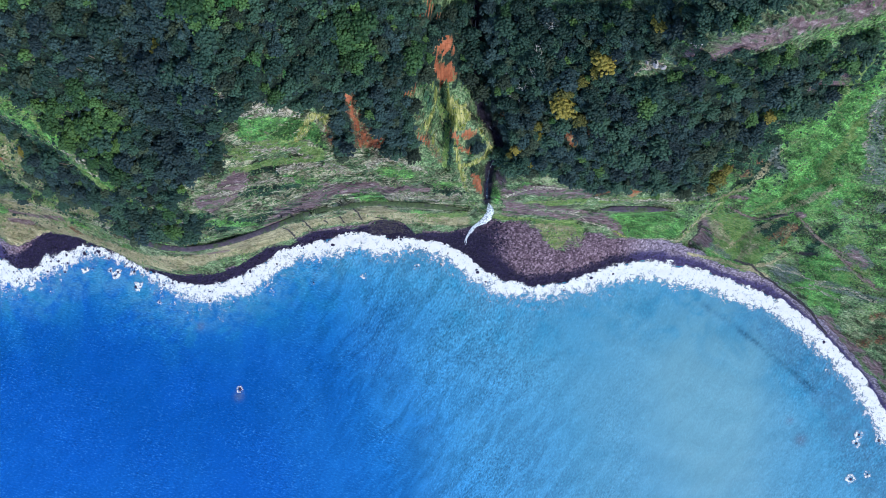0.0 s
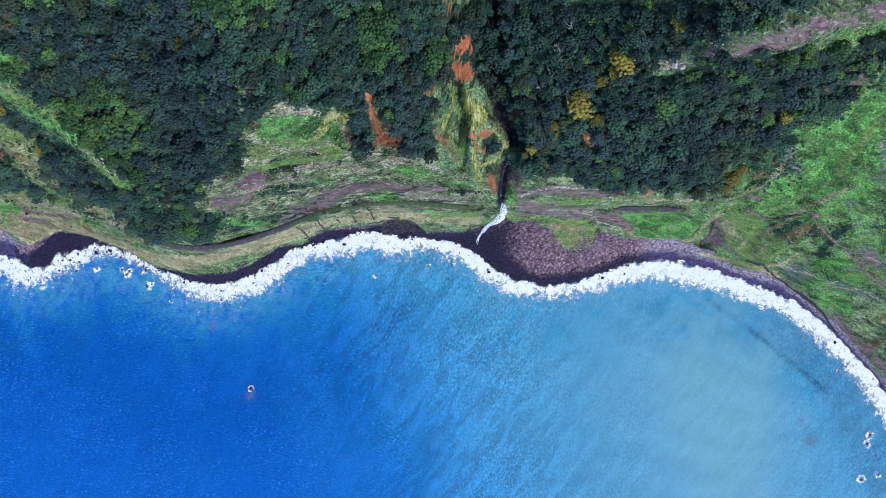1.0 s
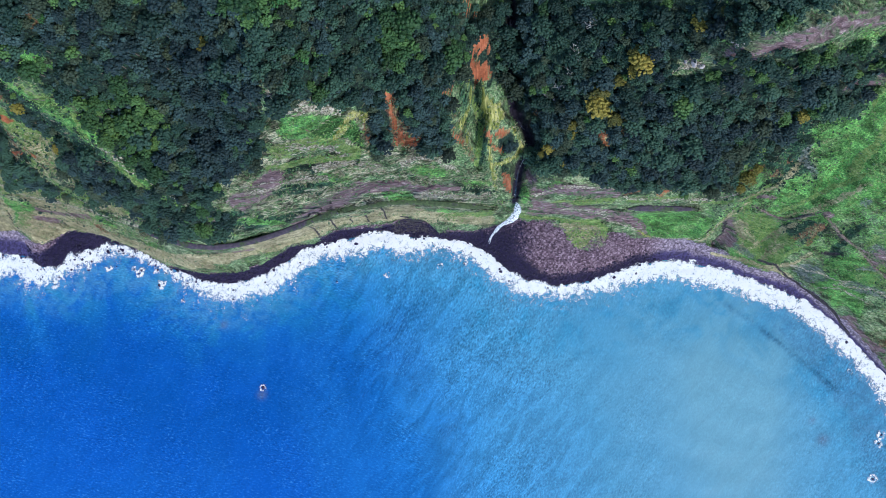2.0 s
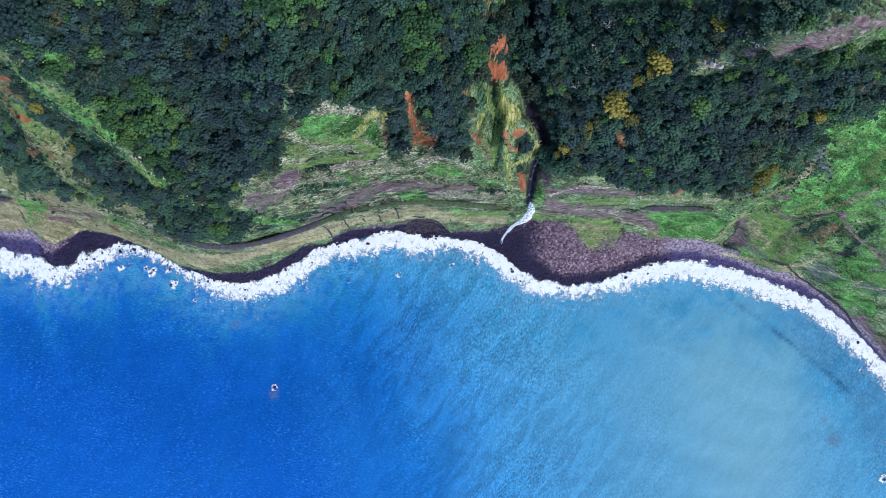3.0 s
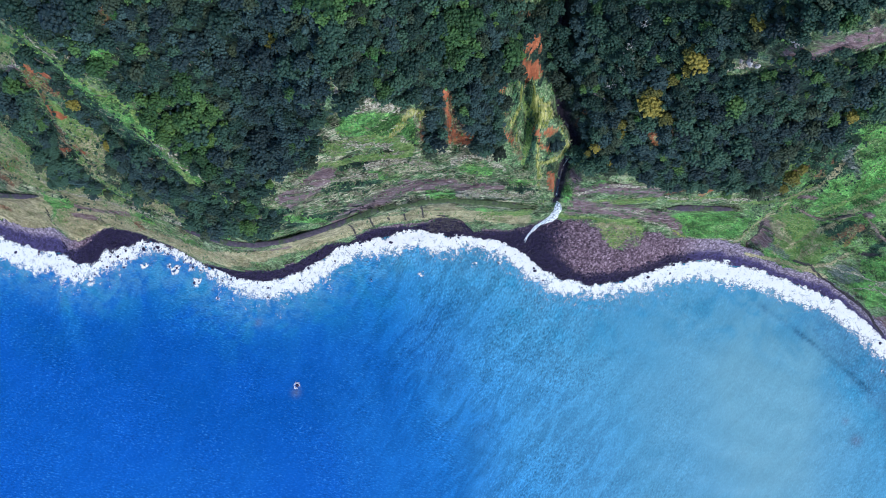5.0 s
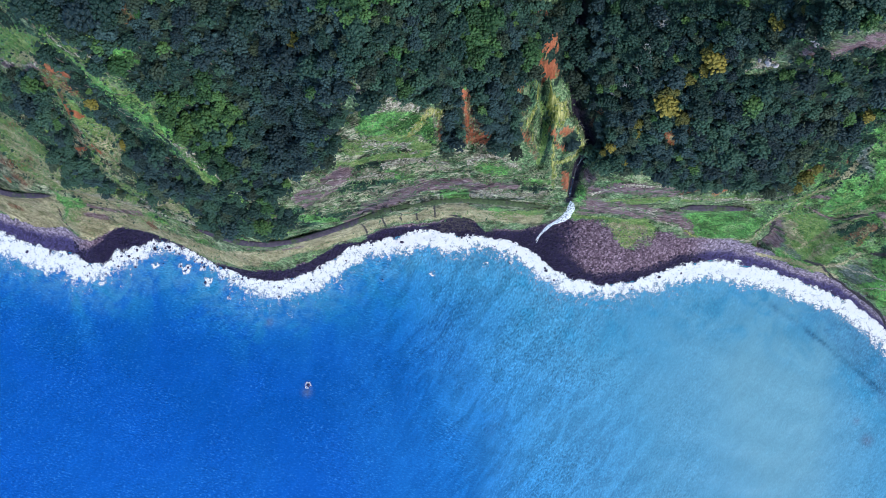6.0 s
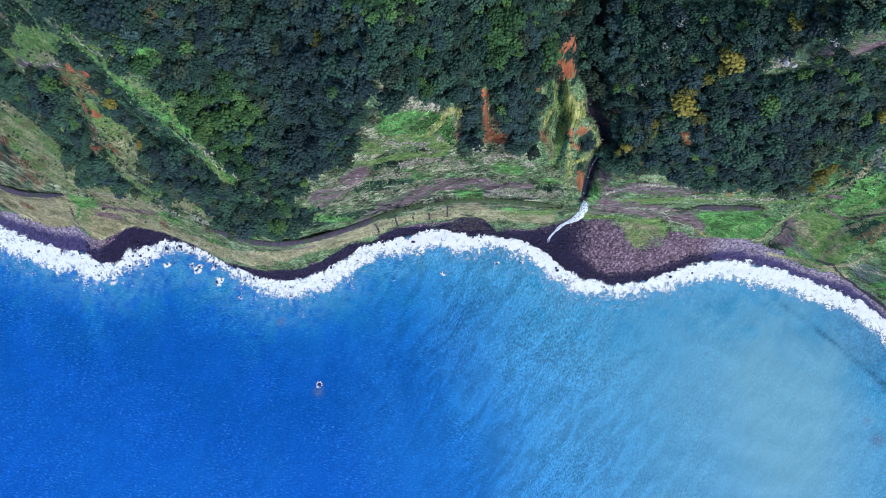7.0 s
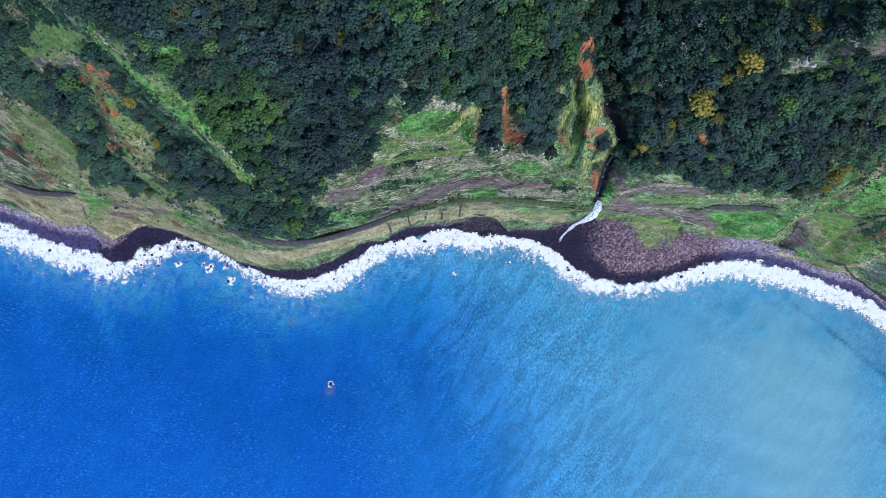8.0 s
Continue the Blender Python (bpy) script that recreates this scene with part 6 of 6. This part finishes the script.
for k in range(10):
    cm = raw_mesh("crown", *CROWNS[k], smooth=False)
    cm.materials.append((LEAF_BLUE, LEAF, LEAF, LEAF_WARM, LEAF)[k % 5])
    tm = raw_mesh("trunk", *TRUNKS[k])
    tm.materials.append(BARK)
    patterns.append((cm, tm))


RECOLOURED = {}


def tree(x, y, z, turn, size, k, name="laurel_tree", label="dark green evergreen laurel tree in the cliff-top wood", category="tree", group="cliff-top wood", leaf=None):
    top = tagged(new(name), label, category, group)
    top.matrix_world = Matrix.Translation((x, y, z)) @ Matrix.Rotation(turn, 4, "Z") @ Matrix.Scale(size, 4)
    cm, tm = patterns[k]
    if leaf:
        if (k, leaf.name) not in RECOLOURED:
            RECOLOURED[k, leaf.name] = cm.copy()
            RECOLOURED[k, leaf.name].materials[0] = leaf
        cm = RECOLOURED[k, leaf.name]
    new("trunk", tm).parent = top
    new("crown", cm).parent = top
    return top


LEAVES = (LEAF, LEAF_BLUE, LEAF_LUSH, LEAF_WARM)
for i, ((x, y, z, a, s, tone), k) in enumerate(zip(single, leaf_kinds(single, 71))):
    tree(x, y, z, a, s, i % 10, leaf=LEAVES[k])
mass_kind, low_kind = leaf_kinds(mass, 72), leaf_kinds(low_rows, 73)
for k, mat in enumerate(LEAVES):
    tagged(new("forest", joined("forest", CROWNS, mass[mass_kind == k], mat)), ("dense dark green evergreen forest on steep slopes", "dark bluish-green forest trees, tinted partly for the shade of the hollows", "lighter green trees of the forest on the spurs", "bronze-green trees scattered through the forest")[k], "forest", kind="stuff")
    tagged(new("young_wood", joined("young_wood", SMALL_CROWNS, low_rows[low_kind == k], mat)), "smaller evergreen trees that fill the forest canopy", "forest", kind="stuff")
tagged(new("forest_trunks", joined("forest_trunks", TRUNKS[:3], mass, BARK)), "grey trunks under the forest canopy", "tree trunks", kind="stuff")


def bush(seed, clumps=2, cards=3):
    g = np.random.default_rng(seed)
    pieces = []
    for i in range(clumps):
        c = np.array([*g.normal(size=2) * 0.4, g.uniform(0.1, 0.5)])
        r = g.uniform(0.25, 0.5)
        v, f = bumpy_ball(r, seed * 53 + i, 0.8, 0.35)
        pieces += [(v + c, f), leaf_cards(cards, c, r, 0.16, g)]
    return merged(pieces)


def tuft(seed, blades=5, length=1.15):
    """Long bent blades of grass that hang down the slope and along the ledges."""
    g = np.random.default_rng(seed)
    vs, fs = [], []
    for i in range(blades):
        a, h, w = g.normal(0, 0.5) + (3.14 if g.random() < 0.5 else 0), length * g.uniform(0.5, 1.0), g.uniform(0.04, 0.09)
        d = np.array([math.cos(a), math.sin(a) * 0.6 - 0.35, 0])
        s = np.array([-d[1], d[0], 0]) / np.hypot(d[0], d[1])
        o = np.array([*g.normal(size=2) * 0.3, 0.05])
        m = o + d * 0.5 * h + np.array([0, 0, 0.45])
        t = o + d * h + np.array([0, 0, 0.15 + g.uniform(-0.3, 0.3)])
        vs += [o - s * w, o + s * w, m + s * w, m - s * w, t]
        k = i * 5
        fs += [[k, k + 1, k + 2], [k, k + 2, k + 3], [k + 3, k + 2, k + 4]]
    return np.array(vs), np.array(fs)


BUSHES, TUFTS = [bush(s) for s in range(8)], [tuft(s) for s in range(8)]
bare = np.maximum.reduce([COVER["forest"], 0.85 * COVER["red"], COVER["beach"], COVER["wet"], COVER["rock"] * 0.85, COVER["dark"], ROAD_SHARE])
lush = COVER["bright"] * (1 - bare) * (LZ > 5)
scrub = np.clip(1 - bare - 0.7 * COVER["bright"] - 0.2 * COVER["grassy"] - 0.85 * COVER["dry"] - 0.6 * COVER["silver"] - 0.7 * COVER["straw"] - 0.6 * COVER["deep"], 0, 1) * (LZ > 6) * (0.15 + 0.85 * (rough(LX, LY, LZ, 7, 95, 3) > 0.0))
pale = np.clip(np.maximum(COVER["straw"] * (1 - bare), 0.4 * scrub * step(0.3, 0.8, COVER["ragged"]) * step(-0.1, 0.25, rough(LX, LY * 2.5, LZ, 12, 97, 3))), 0, 1) * (LZ > 6)
olive = np.clip(COVER["dry"] * (1 - bare) + 0.2 * scrub, 0, 1) * (LZ > 6)


def carpet(name, kinds, weight, spacing, limit, seed, sizes, material, label, category):
    tagged(new(name, joined(name, kinds, rows_for(stand(weight, spacing, limit, seed), sizes, 0.1, seed, lean=0.35), material)), label, category, kind="stuff")


carpet("undergrowth", BUSHES, woods, 2.0, 2000, 19, (1.2, 2.2), LEAF_BLUE, "dark undergrowth between the trees", "undergrowth")
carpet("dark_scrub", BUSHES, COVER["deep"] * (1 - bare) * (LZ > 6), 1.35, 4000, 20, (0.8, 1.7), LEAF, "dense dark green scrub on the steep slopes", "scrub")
carpet("scrub", BUSHES, scrub, 1.15, 9000, 12, (0.45, 1.15), LEAF_SCRUB, "low olive-green coastal scrub clinging to the cliff", "scrub")
carpet("green_bushes", BUSHES, np.clip(0.6 * lush + 0.2 * scrub * (rough(LX, LY * 1.5, LZ, 11, 96, 3) > 0.12), 0, 1), 0.95, 9000, 13, (0.4, 1.1), LEAF_FERN, "bright fresh green bushes and ferns", "bushes")
# ledges: long bleached slabs of rock and matted roots that stick out of the face, along its lines
def slab(seed):
    g = np.random.default_rng(seed)
    pieces = []
    for k in range(3):
        v, f = bumpy_ball(1.0, seed * 31 + k, 1.0, 0.38)
        pieces.append((v * (g.uniform(0.7, 1.5), g.uniform(0.12, 0.26), g.uniform(0.16, 0.3)) + (k * 1.3 - 1.3 + g.normal() * 0.3, g.normal() * 0.18, g.normal() * 0.12), f))
    return merged(pieces)


lip_idx = stand(np.clip(COVER["lip"] * (1 - bare), 0, 1) * (LZ > 30), 0.6, 5000, 24)
lip_rows = rows_for(lip_idx, (0.3, 0.85), 0.0, 24)
along_face = CORNERS[np.minimum(lip_idx + 3 * LX.shape[1], len(CORNERS) - 1)] - CORNERS[lip_idx]
lip_rows[:, 3] = np.clip(np.arctan2(along_face[:, 1], along_face[:, 0]), -0.9, 0.9) + np.random.default_rng(25).normal(0, 0.12, len(lip_idx))
tagged(new("rock_ledges", joined("rock_ledges", [slab(k) for k in range(8)], lip_rows, LEDGE_ROCK)), "bleached rock ledges and matted roots across the cliff face", "ledges", kind="stuff")
carpet("pale_grass", TUFTS, pale, 0.55, 12000, 14, (0.5, 1.3), BLADE_DRY, "pale tufts of dry grass hanging over the ledges", "grass")
carpet("olive_grass", TUFTS, olive, 0.6, 9000, 15, (0.5, 1.0), BLADE_OLIVE, "olive and tan grass on the low slope", "grass")
carpet("green_grass", TUFTS, np.clip(0.9 * lush + 0.35 * scrub + 0.8 * COVER["grassy"] * (1 - bare), 0, 1), 0.6, 14000, 16, (0.5, 1.1), BLADE_GREEN, "green grass between the bushes", "grass")

# ---- trees that stand out: yellow blossom, fresh leaf, bare white limbs ----
def ground_at(x, y):
    i = np.argmin(np.where(LZ > 2, (LX - x) ** 2 + (LY - y) ** 2, 1e9))
    return LZ.flat[i]


for i, (x, y, z, s) in enumerate(FLOWERING):
    tree(x, y, z + 0.7, i * 1.3, s, i % 10, "flowering_tree", "tree with a yellow flowering crown among dark laurels", "tree", "yellow flowering trees", LEAF_YELLOW)
for i, (x, y, s) in enumerate([(-124.7, 63.1, 0.45), (-53.8, 51.9, 0.9), (-55.6, 64.1, 0.8), (-74.8, 63.7, 0.8), (-48.5, 52.5, 0.6), (41.6, 48.9, 0.5)]):
    tree(x, y, ground_at(x, y) + 1.5, i * 1.7, s, (i + 3) % 10, "young_tree", "tree with fresh light green leaves above the wood", "tree", "fresh green trees", LEAF_FRESH)


def bare_tree(x, y, z, seed):
    """A dead tree: a trunk and forked white limbs."""
    g = np.random.default_rng(seed)
    top = tagged(new("dead_tree"), "dead tree with bare bleached white branches", "tree", "dead trees")
    top.location = (x, y, z + 2.0)
    top.scale = (0.6, 0.6, 0.8)
    pieces = []

    def limb(a, d, n, r):
        b = a + d
        pieces.append(tube_between(a, b, r, r * 0.6))
        if n:
            for _ in range(3):
                limb(b, d * 0.7 + g.normal(size=3) * np.linalg.norm(d) * 0.5, n - 1, r * 0.6)

    pm = raw_mesh("trunk", *tube_between(np.array([0, 0, -0.5]), np.array([0.1, 0.1, 3.0]), 0.2, 0.14))
    for k in range(4):
        limb(np.array([0.1, 0.1, 3.0]), np.array([math.cos(k * 1.57), math.sin(k * 1.57), 0.6]) * 1.1, 2, 0.13)
    bm_ = raw_mesh("branches", *merged(pieces))
    for me in (pm, bm_):
        me.materials.append(BLEACHED)
        new(me.name, me).parent = top


def tube_between(a, b, ra, rb, n=5):
    d = (b - a) / np.linalg.norm(b - a)
    s = np.cross(d, [0.31, 0.9, 0.2])
    s /= np.linalg.norm(s)
    u = np.cross(d, s)
    t = np.arange(n) / n * 2 * np.pi
    w = np.cos(t)[:, None] * s + np.sin(t)[:, None] * u
    i = np.arange(n)
    j = (i + 1) % n
    return np.concatenate([a + w * ra, b + w * rb]), np.concatenate([np.stack([i, j, j + n], 1), np.stack([i, j + n, i + n], 1)])


BLEACHED = stone_material("bleached wood", (0.35, 0.33, 0.3), (0.55, 0.53, 0.5), (0.75, 0.73, 0.7))
for i, (x, y, z) in enumerate([(38.5, 78.1, 149.0), (34.7, 72.4, 144.4), (34.2, 69.3, 142.8), (33.3, 64.1, 138.6), (30.4, 59.7, 133.1)]):
    bare_tree(x, y, z, i)

# ---- stones on the beaches ----
beach_w = COVER["beach"] * step(112, 92, LX) * (LZ > -0.5) * (LZ < 25)
dry_w = beach_w * (1 - COVER["damp"])
carpet("beach_stones", small, dry_w, 0.62, 11000, 31, (0.15, 0.62), BASALT, "grey and mauve beach boulders and cobbles", "stones")
# the wet basalt colour also serves as painted cliff shade here
carpet("wet_stones", small, beach_w * COVER["damp"], 0.8, 6000, 32, (0.15, 0.85), BASALT_WET, "black boulders at the foot of the cliff, dark with wet and painted shade", "stones")

carpet("beach_boulders", STONES, dry_w, 2.4, 700, 33, (0.4, 0.8), BASALT, "large mauve-grey boulders strewn over the beach", "boulders")
carpet("shore_boulders", STONES, COVER["beach"] * COVER["damp"] * step(108, 96, LX) * (LZ > -1.2) * (LZ < 3), 1.7, 1300, 34, (0.45, 1.1), BASALT_WET, "black boulders along the waterline", "boulders")

# ---- the old road ----
for road, half in zip(ROADS, ROAD_HALF):
    pts = np.array(road, float)
    t = np.linspace(0, len(pts) - 1, 12 * len(pts))
    line = np.stack([averaged(t, np.arange(len(pts)), pts[:, k], 0.5) for k in range(3)], 1)
    side = np.gradient(line[:, :2], axis=0)
    side = np.stack([-side[:, 1], side[:, 0]], 1) / np.hypot(*side.T)[:, None]
    wide = half * (1 + 0.2 * rough(line[:, 0], line[:, 1], 0, 8, 99, 2))
    wide *= 0.2 + 0.8 * np.minimum(1, np.minimum(t, len(pts) - 1 - t) / 0.7)
    edge = [np.column_stack([line[:, :2] + side * (wide * k)[:, None], line[:, 2] + h]) for k, h in ((-1.05, -4.0), (-1, 0.3), (-0.4, 0.34), (0.4, 0.34), (1, 0.3), (1.05, -4.0))]
    me = raw_mesh("road", np.stack(edge, 1).reshape(-1, 3), grid_faces(np.zeros((len(line), 6))))
    me.materials.append(ROAD if half > 1 else EARTH)
    if half > 1:
        tagged(new("road", me), "abandoned narrow coast road on a ledge, partly overgrown", "road", kind="structure")
    else:
        tagged(new("path", me), "narrow brown earth footpath across the green slope", "path", kind="structure")

# ---- the waterfall ----
fall = tagged(new("waterfall"), "white waterfall dropping from the gorge onto black boulders", "waterfall")
FOOT = np.array([15.5, 6.5, 9.0])
fall.location = tuple(FOOT)


COURSE = np.array([(22.0, 21.6, 68.5), (23.1, 19.3, 62), (22.4, 16.3, 57), (20.0, 13.4, 52), (16.7, 12.0, 46), (14.9, 10.3, 36), (13.3, 6.4, 22), (12.9, 2.0, 10)])


def strand(name, start, end, width, seed, aside=0.0):
    """A ragged ribbon of water along the fall's course, from start to end of it, set aside by some metres."""
    s = start + (end - start) * np.linspace(0, 1, 48)
    at = [averaged(s * 7, np.arange(8), COURSE[:, k], 0.45) for k in range(3)]
    t = (s - start) / (end - start)
    x = at[0] + aside * s + 0.5 * rough(s * 9, seed, 0, 1, seed, 3)
    y = at[1] + 0.4 * aside * s + 0.3 * rough(s * 9, seed, 4, 1, seed, 3)
    w = width * (0.35 + np.sin(np.pi * np.clip(0.1 + 0.88 * t, 0, 1)) ** 0.6) * (1 + 0.6 * rough(s * 18, seed, 1, 1, seed, 3))
    rows = []
    for k in np.linspace(-1, 1, 7):
        bulge = 0.2 * (1 - k * k) * w
        rows.append(np.stack([x + 0.8 * k * w, y - 0.6 * k * w - bulge * 0.5, at[2] + 0.5 + bulge], 1) - FOOT)
    me = raw_mesh(name, np.stack(rows, 1).reshape(-1, 3), grid_faces(np.zeros((48, 7))))
    me.materials.append(FALL)
    new(name, me).parent = fall


strand("main_stream", 0.0, 0.56, 1.25, 1, 0.3)
strand("main_stream", 0.02, 0.57, 1.25, 2, -0.7)
strand("main_stream", 0.12, 0.57, 1.0, 5, -1.7)
strand("side_stream", 0.12, 0.52, 0.8, 6, 1.4)
strand("thin_stream", 0.5, 0.84, 0.55, 3, 0.0)
strand("thin_stream", 0.52, 0.80, 0.4, 4, 1.3)
strand("thin_stream", 0.56, 0.95, 0.3, 7, -1.2)
strand("thin_stream", 0.70, 1.0, 0.22, 8, -0.3)

# ---- the stream in the gorge ----
pts = np.array([(x, y, z) for (x, y), z in zip(STREAM, STREAM_BED)], float)[1:]
t = np.linspace(0, len(pts) - 1, 120)
line = np.stack([averaged(t, np.arange(len(pts)), pts[:, k], 0.3) for k in range(3)], 1)
wide = 0.5 + 0.25 * rough(t * 3, 0, 0, 1, 101, 2)
rows = [np.column_stack([line[:, 0] + k * wide, line[:, 1], line[:, 2] + 0.5 - 0.25 * abs(k)]) for k in (-1, 0, 1)]
me = raw_mesh("stream", np.stack(rows, 1).reshape(-1, 3), grid_faces(np.zeros((120, 3))))
me.materials.append(BROOK)
tagged(new("stream", me), "narrow dark stream with white riffles in the gorge", "stream", kind="structure")

# ---- the pale rock on the ridge ----
for i, (x, y, z, s) in enumerate([(78.3, 68.7, 174.1, 0.8), (79.5, 67.4, 175.8, 1.5), (81.4, 65.7, 177.2, 0.9), (81.0, 64.9, 175.0, 0.7), (70.3, 64.4, 158.3, 0.7), (73.2, 63.7, 158.3, 1), (75.8, 62.4, 158.3, 0.7), (23.6, 65.4, 134.6, 1), (24.7, 62.7, 133.2, 0.8), (26.6, 59.0, 129.6, 0.9), (29.7, 57.1, 130.0, 0.6)]):
    ob = boulder(x, y, z + 0.9, 1.5 * s, i, "pale grey rock outcrop on the ridge", "pale rocks", "outcrop")
    ob.data = PALE_ROCK[i % 3]
